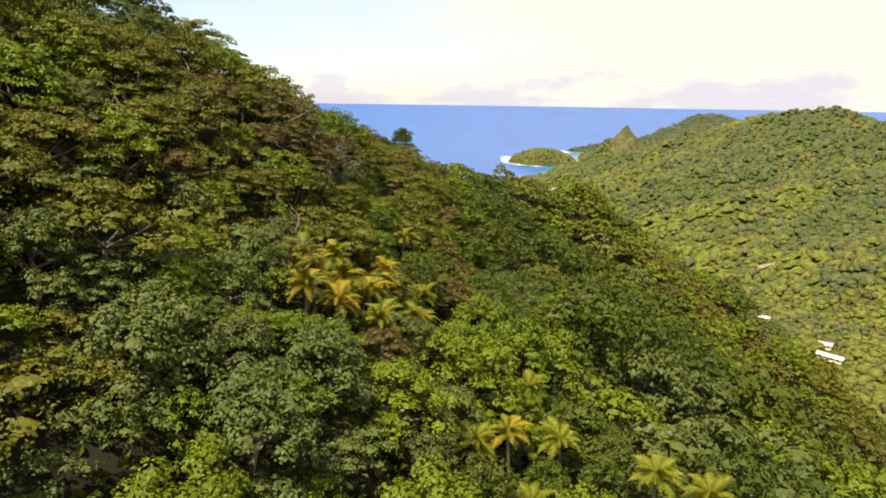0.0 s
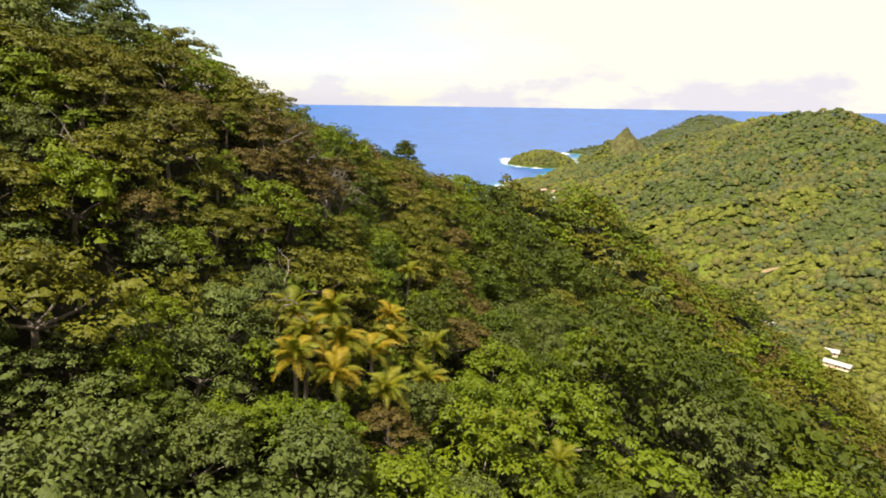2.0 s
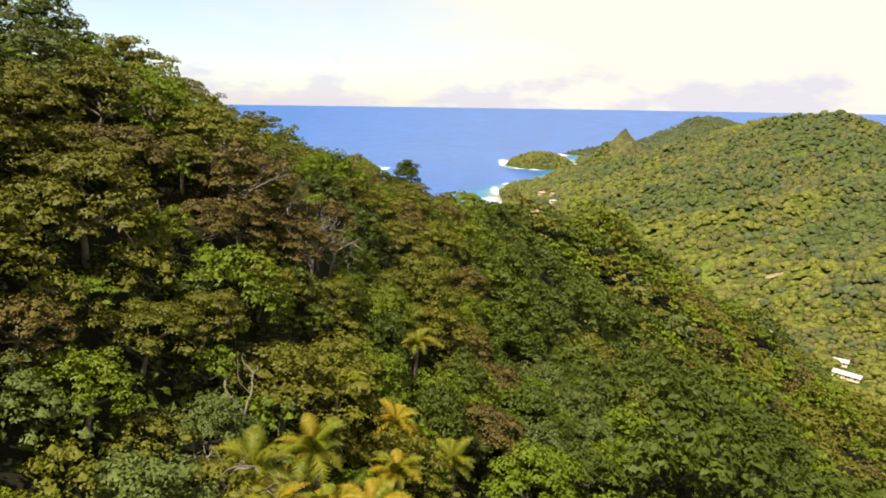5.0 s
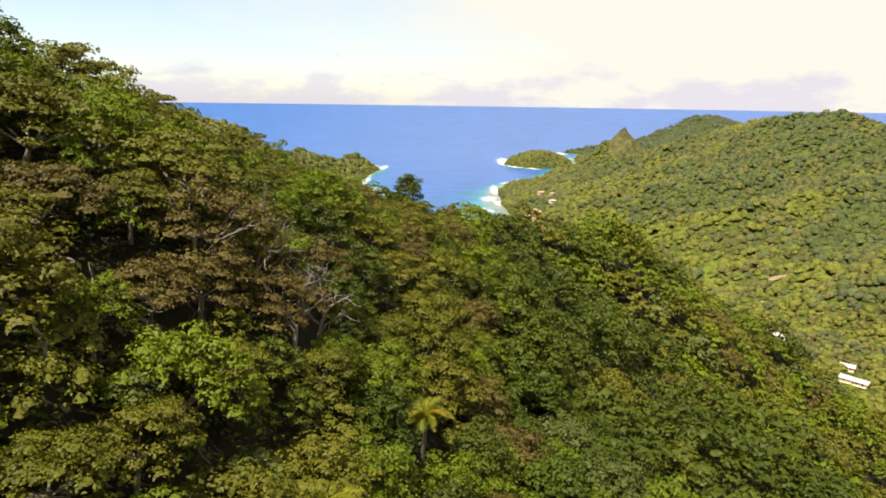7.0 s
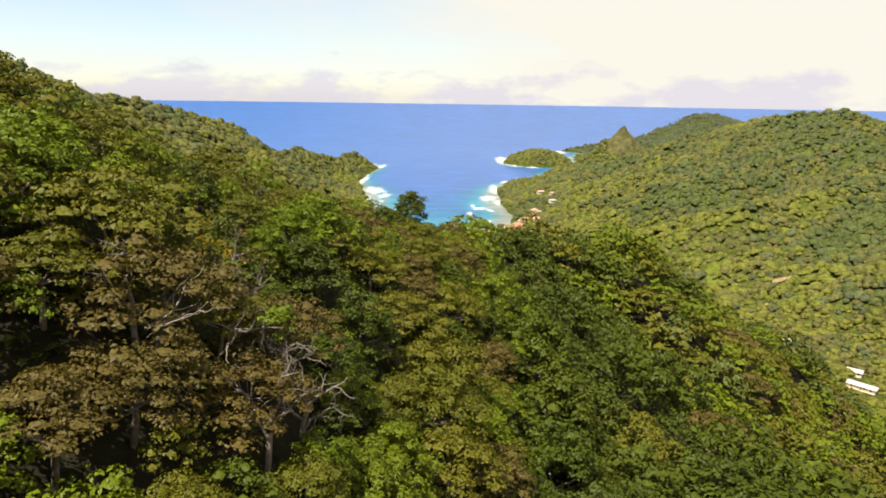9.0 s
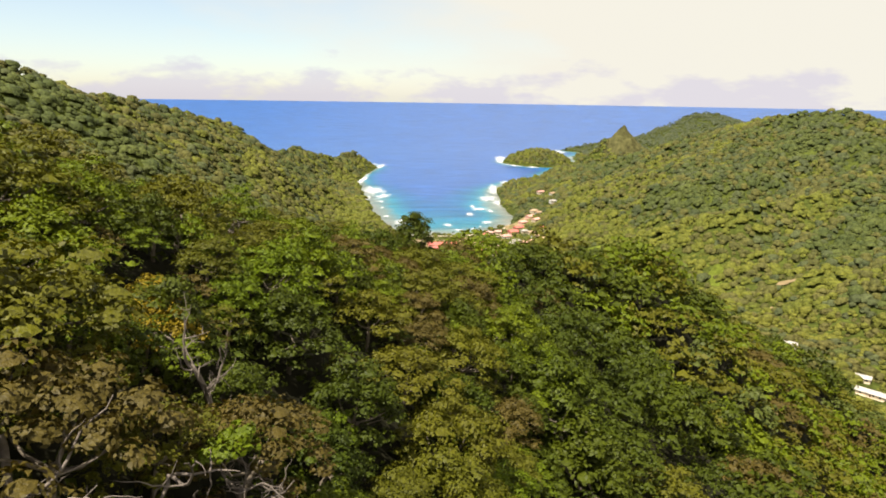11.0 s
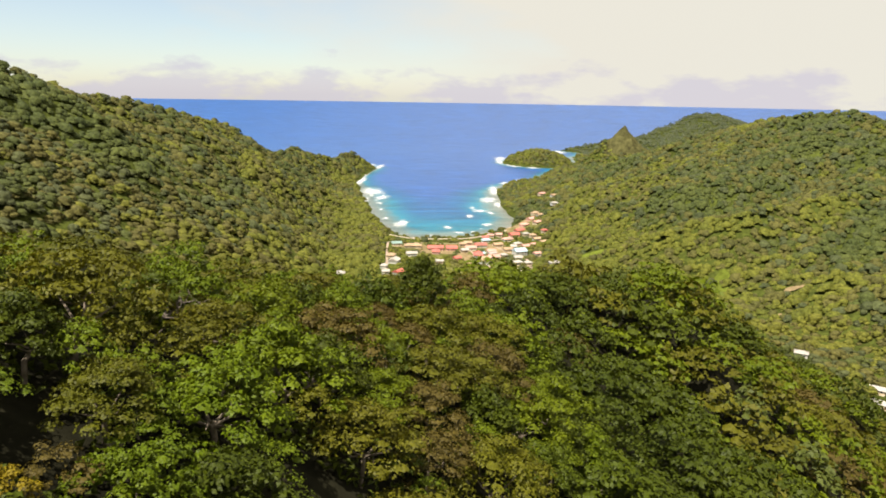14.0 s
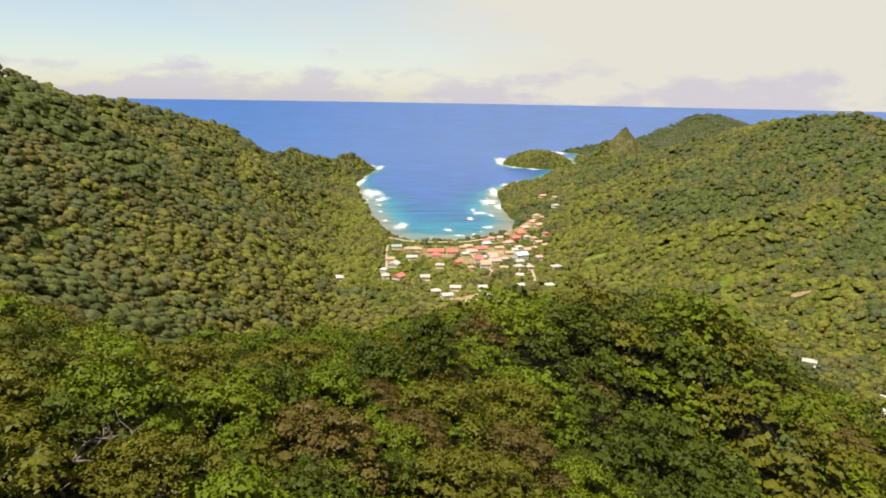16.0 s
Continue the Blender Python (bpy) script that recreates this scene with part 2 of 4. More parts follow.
def inland(x, y):
    """Metres from the shoreline: above zero on land, below it at sea."""
    w = np.interp(y, WEST_Y, WEST_X) - x
    e = x - np.interp(y, EAST_Y, EAST_X)
    head = (828 + 10 * np.cos(x / 25)) - y
    s = np.maximum(np.maximum(w, e), head)
    s = np.where(y > 1830, s * 0.7, s)
    islet = 1 - np.sqrt(((x - 300) / 108) ** 2 + ((y - 1965) / 135) ** 2)
    s = np.maximum(s, islet * 105)
    return s + 5 * vnoise(x / 22, y / 30, 2) * (y > 870)


def crest_height(x, y, crest):
    pts, right, left, far, steep = crest
    best, near = np.full(np.shape(x), -1e3), np.full(np.shape(x), 1e4)
    for (x0, y0, z0), (x1, y1, z1) in zip(pts, pts[1:]):
        dx, dy = x1 - x0, y1 - y0
        n = math.hypot(dx, dy)
        u = np.clip(((x - x0) * dx + (y - y0) * dy) / n ** 2, 0, 1)
        px, py = x - (x0 + u * dx), y - (y0 + u * dy)
        d = np.sqrt(px ** 2 + py ** 2 + 9) - 3
        near = np.minimum(near, d)
        side = np.where(px * dy - py * dx > 0, right, left)
        drop = side * np.minimum(d, far) + steep * np.maximum(d - far, 0)
        best = np.maximum(best, z0 + u * (z1 - z0) - drop)
    return best, near


TREE = 5.0


def ground(x, y):
    """Height of the bare ground."""
    x, y = np.asarray(x, float), np.asarray(y, float)
    s = inland(x, y)
    floor_z = 2.6 + np.clip((820 - y) * 0.02, 0, 15) + 1.2 * vnoise(x / 40, y / 40, 1)
    lines = [crest_height(x, y, c) for c in CRESTS]
    hs = [q[0] for q in lines]
    off = np.clip((np.minimum.reduce([q[1] for q in lines]) - 5) / 50, 0.15, 1)
    acc = np.zeros_like(x)
    k = 3.0
    top = np.maximum.reduce(hs + [floor_z + TREE])
    for h in hs + [floor_z + TREE]:
        acc = acc + np.exp((h - top) / k)
    z = top + k * np.log(acc) - 2.3 - TREE - 2.5 * np.clip((np.hypot(x, y + 100) - 200) / 300, 0, 1)
    dip = np.zeros_like(x)
    for line, width in [(q, 150) for q in RAVINES] + [(q, 1500) for q in GULLIES]:
        for (x0, y0, a0), (x1, y1, a1) in zip(line, line[1:]):
            dx, dy = x1 - x0, y1 - y0
            u = np.clip(((x - x0) * dx + (y - y0) * dy) / (dx * dx + dy * dy), 0, 1)
            d2 = (x - x0 - u * dx) ** 2 + (y - y0 - u * dy) ** 2
            dip = np.maximum(dip, (a0 + u * (a1 - a0)) * np.exp(-d2 / width))
    z = z - dip
    high = np.clip((z - floor_z - 4) / 25, 0, 1)
    far = np.clip((np.hypot(x, y + 100) - 120) / 300, 0, 1)
    z = z + high * (1.3 * vnoise(x / 13, y / 13, 0) + far * off * (15 * vnoise(x / 85, y / 85, 1) + 7 * vnoise(x / 38, y / 38, 3)))
    z = np.maximum(z, floor_z)
    isl = 1 - np.sqrt(((x - 300) / 108) ** 2 + ((y - 1965) / 135) ** 2)
    z = np.where(isl > -0.3, np.maximum(np.minimum(z, 20), 37 * np.clip(isl * 1.35, 0, 1) ** 0.6), z)
    low = 0.35 + 0.5 * np.clip((y - 930) / 160, 0, 1)
    rampz = np.where(s > 0, 0.3 + np.minimum(s, 40) * low + np.maximum(s - 40, 0) * 0.95, s * 0.12)
    rampz = np.where(np.hypot(x - 546, y - 1900) < 75, 1e3, rampz)
    rampz = np.where((y < 850) & (s > 8), 1e3, rampz)
    return np.maximum(np.minimum(z, rampz), -7.0)


def axis(lo, hi, fine_lo, fine_hi, fine, coarse):
    a = [fine_lo]
    while a[-1] > lo:
        a.append(a[-1] - min(coarse, fine + 0.13 * (fine_lo - a[-1])))
    b = [fine_lo + i * fine for i in range(1, int((fine_hi - fine_lo) / fine) + 1)]
    while b[-1] < hi:
        b.append(b[-1] + min(coarse, fine + 0.13 * (b[-1] - fine_hi)))
    return np.array(a[::-1] + b)


gx = axis(-1500, 2200, -70, 110, 3.0, 20.0)
gy = axis(-700, 3300, -160, 130, 3.0, 20.0)
X, Y = np.meshgrid(gx, gy)
Z = ground(X, Y)
nx, ny = len(gx), len(gy)
idx = np.arange(nx * ny).reshape(ny, nx)
quads = np.stack([idx[:-1, :-1], idx[:-1, 1:], idx[1:, 1:], idx[1:, :-1]], -1).reshape(-1, 4)
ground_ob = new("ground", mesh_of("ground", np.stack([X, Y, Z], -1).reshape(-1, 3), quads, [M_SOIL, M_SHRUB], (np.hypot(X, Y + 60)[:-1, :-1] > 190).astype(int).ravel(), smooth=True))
tagged(ground_ob, "steep forest soil, darkened for shade under the trees, running down to the bay", "ground", kind="structure")

# ---- the sea ----
def water_mat():
    m, t = mat_start("sea_water")
    geo = t.nodes.new("ShaderNodeNewGeometry")
    depth = wire(t, "ShaderNodeAttribute", {"attr": "depth"})
    n0 = wire(t, "ShaderNodeTexNoise", Vector=geo.outputs["Position"], Scale=0.035, Detail=5.0, Roughness=0.6)
    d = wire(t, "ShaderNodeMath", {"op": "MULTIPLY_ADD"}, i0=n0.outputs[0], i1=0.22, i2=depth.outputs["Fac"])
    base = ramp(t, d.outputs[0], [(0.10, (0.16, 0.155, 0.13)), (0.24, (0.105, 0.150, 0.140)), (0.37, (0.006, 0.140, 0.21)), (0.58, (0.002, 0.082, 0.21)), (1.0, (0.012, 0.070, 0.255))])
    wave = wire(t, "ShaderNodeMapping", Vector=geo.outputs["Position"], Scale=(0.22, 1.0, 1.0))
    n1 = wire(t, "ShaderNodeTexNoise", Vector=wave.outputs[0], Scale=0.04, Detail=7.0, Roughness=0.7)
    base = mixc(t, 1.0, base, ramp(t, n1.outputs[0], [(0.32, (0.5,)), (0.7, (1.5,))]), "MULTIPLY")
    bp = wire(t, "ShaderNodeBump", Strength=0.5, Distance=2.5, Height=n1.outputs[0])
    bs = wire(t, "ShaderNodeBsdfPrincipled", Base_Color=base, Roughness=0.28, Normal=bp.outputs[0])
    bs.inputs["IOR"].default_value = 1.33
    bs.inputs["Specular IOR Level"].default_value = 0.27
    finish(t, bs.outputs[0])
    return m


M_SEA = water_mat()
rad = np.concatenate([np.linspace(700, 2300, 100), np.linspace(2330, 4850, 40)])
ang = np.radians(np.concatenate([np.linspace(-180, -26, 40, endpoint=False), np.linspace(-26, 26, 110), np.linspace(27.5, 180, 40)]))
R, A = np.meshgrid(rad, ang)
SX, SY = R * np.sin(A), -110 + R * np.cos(A)
SZ = 158 * np.clip((R - 2600) / 2250, 0, 1) ** 1.7
nr, na = len(rad), len(ang)
ids = np.arange(nr * na).reshape(na, nr)
wq = np.stack([ids[:-1, :-1], ids[1:, :-1], ids[1:, 1:], ids[:-1, 1:]], -1).reshape(-1, 4)
sea_mesh = mesh_of("water", np.stack([SX, SY, SZ], -1).reshape(-1, 3), wq, [M_SEA], smooth=True)
shore = -inland(SX, SY)
depth_v = np.clip(np.minimum(shore / np.interp(SY, (1150, 1500), (170, 55)), np.where(SY < 1500, 0.16 + np.clip(SY - 850, 0, 600) / 560, 1)), 0, 1)
att = sea_mesh.attributes.new("depth", "FLOAT", "POINT")
att.data.foreach_set("value", depth_v.ravel().astype(np.float32))
sea_ob = tagged(new("water", sea_mesh), "blue sea paling to turquoise over the reef", "sea", kind="structure")

# ---- trees: shapes ----
def unit(v):
    return v / (np.linalg.norm(v, axis=-1, keepdims=True) + 1e-9)


def leaf_quads(c, nrm, size, r, long=1.5, fold=0.18):
    """One folded diamond a leaf at c, facing nrm."""
    n = len(c)
    nrm = unit(nrm)
    a = unit(np.cross(nrm, r.normal(size=(n, 3))))
    b = np.cross(nrm, a)
    s = size * r.uniform(0.65, 1.25, (n, 1))
    tip = c + a * s * long * 0.5 - nrm * s * 0.22
    base = c - a * s * long * 0.5 - nrm * s * 0.10
    l = c + b * s * 0.45 + nrm * s * fold
    q = c - b * s * 0.45 + nrm * s * fold
    v = np.stack([base, q, tip, l], 1).reshape(-1, 3)
    return v, np.arange(4 * n).reshape(n, 4)


def crown_pads(r, pads, radius, height, zc, pad_r, flat):
    """Centres and radii of the leaf pads that make up a crown."""
    i = np.arange(pads)
    w = np.sqrt((i + 0.5) / pads)
    th = i * 2.39996 + r.uniform(0, 6.28) + r.normal(0, 0.25, pads)
    lop = 1 + 0.22 * np.cos(th * 2 + r.uniform(0, 6.28)) + 0.12 * np.cos(th * 3 + r.uniform(0, 6.28))
    rr = radius * w * lop
    cz = zc + height * np.clip(1 - w ** 2, 0, 1) ** 0.7 + r.normal(0, 0.10 * height + 0.12, pads)
    return np.stack([rr * np.cos(th), rr * np.sin(th), cz], 1), pad_r * r.uniform(0.65, 1.3, pads)


def pad_leaves(r, centres, radii, per, flat, size, long=1.5):
    """Leaves over each pad, and a small domed heart that closes it."""
    k = len(centres)
    pick = np.repeat(np.arange(k), per)
    d = r.normal(size=(k * per, 3))
    d[:, 2] = np.abs(d[:, 2]) * 1.1 - 0.25
    d = unit(d)
    p = centres[pick] + d * radii[pick][:, None] * r.uniform(0.78, 1.12, (k * per, 1)) * np.array([1, 1, flat])
    lv, lf = leaf_quads(p, unit(d * np.array([1, 1, 1.2]) + np.array([0, 0, 0.75]) + r.normal(0, 0.32, (k * per, 3))), size, r, long)
    w = np.arange(6) * math.pi / 3
    ring = np.stack([np.cos(w), np.sin(w), np.full(6, -0.4)], 1) * 0.48
    dome = np.concatenate([[[0, 0, 0.50]], ring])
    cv = (centres[:, None] + dome[None] * radii[:, None, None] * np.array([1, 1, flat])).reshape(-1, 3)
    cf = (np.array([[0, 1, 2, 3], [0, 3, 4, 5], [0, 5, 6, 1]])[None] + (np.arange(k) * 7)[:, None, None]).reshape(-1, 4)
    v, f = join([(lv, lf), (cv, cf)])
    return v, f, np.concatenate([np.zeros(len(lf), int), np.ones(len(cf), int)])


def tube(path, radii, sides=6):
    """A tapering tube along a path: vertices and quads."""
    path = np.asarray(path, float)
    vs, fs = [], []
    for i, (p, rr) in enumerate(zip(path, radii)):
        d = path[min(i + 1, len(path) - 1)] - path[max(i - 1, 0)]
        d = d / (np.linalg.norm(d) + 1e-9)
        a = np.cross(d, (0.3, 1, 0.1)); a /= np.linalg.norm(a) + 1e-9
        b = np.cross(d, a)
        for j in range(sides):
            w = 2 * math.pi * j / sides
            vs.append(p + rr * (a * math.cos(w) + b * math.sin(w)))
    for i in range(len(path) - 1):
        for j in range(sides):
            fs.append((i * sides + j, i * sides + (j + 1) % sides, (i + 1) * sides + (j + 1) % sides, (i + 1) * sides + j))
    return np.array(vs), np.array(fs)


def join(pieces):
    vs, fs, o = [], [], 0
    for v, f in pieces:
        vs.append(v); fs.append(f + o); o += len(v)
    return np.concatenate(vs), np.concatenate(fs)


def limbs(r, height, reach, count, thick, twigs=0):
    """A trunk with limbs that rise into the crown."""
    lean = r.normal(0, 0.35, 2)
    top = np.array([lean[0], lean[1], height * 0.62])
    out = [tube([(0, 0, -3.0), (lean[0] * 0.3, lean[1] * 0.3, height * 0.3), top], [thick * 1.3, thick, thick * 0.75])]
    for i in range(count):
        w = 2 * math.pi * i / count + r.uniform(-0.4, 0.4)
        e = top + np.array([math.cos(w) * reach * r.uniform(0.6, 1), math.sin(w) * reach * r.uniform(0.6, 1), height * r.uniform(0.15, 0.38)])
        mid = (top * 0.5 + e * 0.5) + np.array([0, 0, -0.25]) + r.normal(0, 0.15, 3)
        out.append(tube([top - (0, 0, 0.3), mid, e], [thick * 0.55, thick * 0.38, thick * 0.14], 5))
        for _ in range(twigs):
            b = mid * 0.4 + e * 0.6
            out.append(tube([b, b + r.normal(0, 0.4, 3) + (0, 0, 0.15), b + r.normal(0, 0.8, 3) + (0, 0, 0.45)], [thick * 0.2, thick * 0.13, 0.012], 4))
    return join(out)


SHAPES = {
    # pads, sprays a pad, radius, height, crown base, pad radius, flatness, spray size
    "round": (46, 62, 2.9, 3.9, 0.9, 0.68, 0.85, 0.175),
    "pads": (42, 64, 3.3, 2.3, 2.3, 0.82, 0.42, 0.175),
    "tall": (90, 56, 1.85, 4.2, 2.5, 0.52, 0.85, 0.17),
    "fine": (46, 62, 3.0, 3.3, 1.2, 0.69, 0.6, 0.17),
    "broad": (42, 58, 2.9, 3.7, 1.0, 0.76, 0.7, 0.20),
}


def tree_meshes(shape, leaf, seed):
    r = np.random.default_rng(seed)
    k, per, rad_, hgt, zc, pr, flat, size = SHAPES[shape]
    c, q = crown_pads(r, k, rad_, hgt, zc, pr, flat)
    v, f, i = pad_leaves(r, c, q, per, flat, size)
    crown = mesh_of("crown", v, f, [M_LEAF[leaf], M_HEART[leaf]], i, smooth=True)
    tv, tf = limbs(r, zc + hgt * 0.4, rad_ * 0.75, 6, 0.17)
    return mesh_of("trunk", tv, tf, [M_BARK], smooth=True), crown


KINDS = {
    "deep": ("broad", "deep green rounded forest tree on the steep ridge"),
    "bright": ("fine", "bright green broad-leaved tree on the ridge slope"),
    "olive": ("pads", "olive green tree with flat layered crown pads"),
    "grey": ("round", "grey-green dense-leaved tree on the ridge slope"),
    "brown": ("pads", "brownish fine-leaved tree among green neighbours"),
    "tall": ("tall", "tall dark green tree standing above the canopy"),
    "gold": ("fine", "small tree with golden yellow leaves"),
}
LEAF_OF = {"tall": "deep"}
protos = {}


def slope_at(x, y, e=3.0):
    x, y = np.asarray(x, float), np.asarray(y, float)
    return (ground(x + e, y) - ground(x - e, y)) / (2 * e), (ground(x, y + e) - ground(x, y - e)) / (2 * e)


def plant(kind, variant, x, y, z, scale, turn, tilt=(0, 0)):
    """A tree on its slope: the crown leans out downhill."""
    key = (kind, variant)
    sx, sy = (float(q) for q in slope_at(np.array(x), np.array(y)))
    lean = Vector((0, 0, 1)).rotation_difference(Vector((-sx * 0.2, -sy * 0.2, 1)).normalized())
    m = Matrix.Translation((x, y, z)) @ lean.to_matrix().to_4x4() @ Euler((tilt[0], tilt[1], turn)).to_matrix().to_4x4()
    if key not in protos:
        shape, label = KINDS[kind]
        trunk, crown = tree_meshes(shape, LEAF_OF.get(kind, kind), 100 + 17 * variant + sum(map(ord, kind)))
        root = new("tree")
        part("trunk", trunk, None, root)
        part("crown", crown, None, root)
        tagged(root, label, "tree", "trees on the near ridge")
        protos[key] = root
        root.scale = (scale,) * 3
        root.matrix_basis = m @ Matrix.Diagonal((scale, scale, scale * 0.97, 1))
        return root
    ob = copy_thing(protos[key], m)
    ob.matrix_basis = m @ Matrix.Diagonal((scale, scale, scale * random.uniform(0.88, 1.1), 1))
    return ob


# ---- the near ridge, tree by tree ----
NEAR_A, NEAR_B, NEAR_R = (-6.0, -119.0), (-10.0, -40.0), 24.5


def near_dist(x, y):
    ax, ay = NEAR_A
    dx, dy = NEAR_B[0] - ax, NEAR_B[1] - ay
    u = np.clip(((x - ax) * dx + (y - ay) * dy) / (dx * dx + dy * dy), 0, 1)
    return np.hypot(x - ax - u * dx, y - ay - u * dy)


# trees that stand out: x, y, crown radius
MARKED = {
    "brown": ((5.0, -70.1, 2.9), (2.7, -64.1, 2.5), (4.1, -81.2, 2.6), (35.5, -28.7, 3.8), (-13.1, -79.8, 2.7), (-9.8, -73.8, 2.6), (-12.5, -83.4, 2.2), (-9.6, -80.0, 2.2),
              (-13.9, -86.2, 2.0), (3.4, -48.7, 2.3), (-4.0, -43.0, 2.1), (-3.9, -47.2, 1.9), (-5.9, -33.9, 1.8), (13.7, -2.1, 2.9)),
    "bright": ((-12.5, -102.3, 1.7), (-12.2, -108.8, 1.6), (-11.2, -112.2, 1.6), (-4.9, -76.7, 2.3), (0.5, -80.7, 2.5), (7.1, -85.5, 3.5), (-3.2, -107.6, 1.6), (-11.4, -89.8, 2.7), (-4.0, -84.8, 2.2),
               (-4.0, -72.2, 2.2), (-6.9, -79.0, 1.6), (-11.8, -49.8, 2.9), (-13.2, -55.3, 2.6), (-13.9, -61.6, 1.8), (3.3, -35.4, 3.0), (3.9, -9.9, 3.9), (5.7, -28.6, 3.4), (30.7, 12.6, 5.4)),
    "olive": ((19.8, -45.6, 3.4), (-17.8, -100.6, 2.5), (-21.2, -95.9, 2.5), (-19.7, -89.8, 2.3), (-24.2, -87.0, 2.4), (-12.4, -97.4, 1.7), (-11.1, -94.1, 1.7), (21.2, -37.9, 3.4), (22.3, -60.7, 2.8),
              (-16.1, -73.0, 1.9), (-16.6, -81.6, 1.8), (-19.8, -53.9, 2.7), (-7.4, -50.6, 2.3), (-16.0, -58.6, 1.7)),
    "grey": ((-9.4, -109.6, 2.2), (-9.3, -105.0, 2.0), (-8.8, -99.6, 1.7), (12.9, -71.5, 2.6), (13.4, -77.0, 2.2), (11.0, -63.4, 3.0)),
    "deep": ((-8.7, -83.9, 1.5), (-7.4, -61.6, 2.7), (-15.6, -67.0, 2.4), (-8.0, -67.2, 2.1), (-1.2, -51.0, 3.0), (-0.4, -40.6, 2.4), (-10.3, -45.6, 2.2), (13.4, -24.6, 3.2), (18.3, 18.8, 4.6)),
    "gold": ((-9.9, -102.6, 1.4), (-15.4, -68.3, 2.1), (-16.6, -64.7, 1.6), (-14.2, -79.6, 1.4)),
}
PALMS = [(-6.2, -101.3, 0.1), (-4.8, -97.5, 0.1), (-5.5, -103.4, 0.4), (-3.9, -101.6, 0.45), (-5.1, -106.1, 0.4), (-1.5, -88.5, 0.5), (-1.3, -94.6, 0.5), (-1.8, -99.4, 0.5), (-0.2, -103.2, 0.1),
         (2.2, -89.1, 0.0), (2.1, -95.7, 0.1), (5.3, -96.3, 0.0), (-1.2, -77.1, 0.1), (-4.9, -90.9, 0.1), (8.8, -95.2, 0.0), (11.2, -97.2, 0.0), (15.7, -93.9, 0.0), (17.4, -109.7, 0.0), (20.4, -111.4, 0.0),
         (9.0, -105.6, 0.7), (9.5, -111.4, 0.1), (12.6, -105.2, 0.0), (6.6, -108.4, 0.1), (-3.0, -104.6, 0.5)]
# dark breaks in the canopy where one looks down between the trunks
GLADES = [(-15.6, -119.4), (-12.6, -124.2), (-8.6, -77.6), (-12.9, -74.6), (-12.1, -71.6), (-11.6, -65.3), (-9.9, -62.7), (-8.9, -54.2), (-17.2, -87.6), (-15.2, -85.6), (-12.9, -83.9), (-8.1, -74.5), (-0.3, -72.4), (-18.2, -59.8), (-20.9, -51.4),
          (-3.8, -20.6), (-0.9, -16.2), (-18.1, -6.3), (-13.6, -81.9), (-14.2, -107.0), (3.5, -88.2), (-17.4, -50.8), (-15.2, -44.5), (-6.4, -57.0), (-1.4, -24.6), (10.6, -21.7)]
kinds = ["deep", "grey", "bright", "olive", "brown"]


def kind_of(x, y, dice):
    """The kind of tree for a spot: by a slow drift, with chance, and darker where the right flank is shaded."""
    # the offsets at the right paint the flank's shade with darker kinds
    q = 0.5 + 0.30 * float(vnoise(np.array(x / 17), np.array(y / 17), 3)) + 0.9 * (dice - 0.5) - (0.27 if x > 8 else 0) - (0.24 if x > 4 and y > -60 else 0)
    kind = kinds[int(np.searchsorted((0.24, 0.35, 0.70, 1.06), q))]
    if y < -97 and -15 < x < 4 and 0.3 < dice < 0.62:
        return "grey"
    if y < -106 and -9 < x < 4:
        return "bright" if dice > 0.6 else "grey"
    return "deep" if kind == "grey" and y > -75 else kind


random.seed(5)
stand = [(x, y, q, kind) for kind, spots in MARKED.items() for x, y, q in spots]
taken = np.array([(x, y, q) for x, y, q, _k in stand] + [(x, y, 1.5) for x, y in GLADES] + [(x, y, 1.3) for x, y, _g in PALMS])
fill_rng = np.random.default_rng(51)
for want, close in ((1.15, 0.76), (1.0, 0.76), (0.8, 0.76), (0.62, 0.74), (0.5, 0.66), (0.4, 0.62)):
    for _ in range(9000):
        x, y = fill_rng.uniform(-66, 60), fill_rng.uniform(-160, 20)
        q = want * (2.5 + 2.3 * min(1, max(0, (x + 4) / 24))) * fill_rng.uniform(0.92, 1.08)
        q = min(q, 2.9) if x < -18 else q
        off = float(near_dist(x, y))
        if off > (56 if want > 0.6 else NEAR_R) or np.any(np.hypot(taken[:, 0] - x, taken[:, 1] - y) < (close + (0.07 if x > 3 and want > 0.6 else 0)) * (taken[:, 2] + q)):
            continue
        taken = np.vstack([taken, (x, y, q)])
        stand.append((x, y, q, kind_of(x, y, random.random())))
rest = []
for x, y, q, kind in stand:
    s = q / 3.0 * (0.8 if kind == "gold" else 1)
    if near_dist(x, y) > NEAR_R or q < 1.55:
        rest.append((x, y, s, "olive" if kind == "gold" else kind, q))
        continue
    z = float(ground(np.array([x]), np.array([y]))[0])
    plant(kind, random.randrange(3), x, y, z - 0.2 - (s - 1) * 2.5, s * 1.06, random.uniform(0, 6.28), (random.uniform(-0.1, 0.1), random.uniform(-0.1, 0.1)))
plant("tall", 3, -5.5, -23.5, float(ground(np.array([-5.5]), np.array([-23.5]))[0]) + 1.2, 1.0, 1.0)


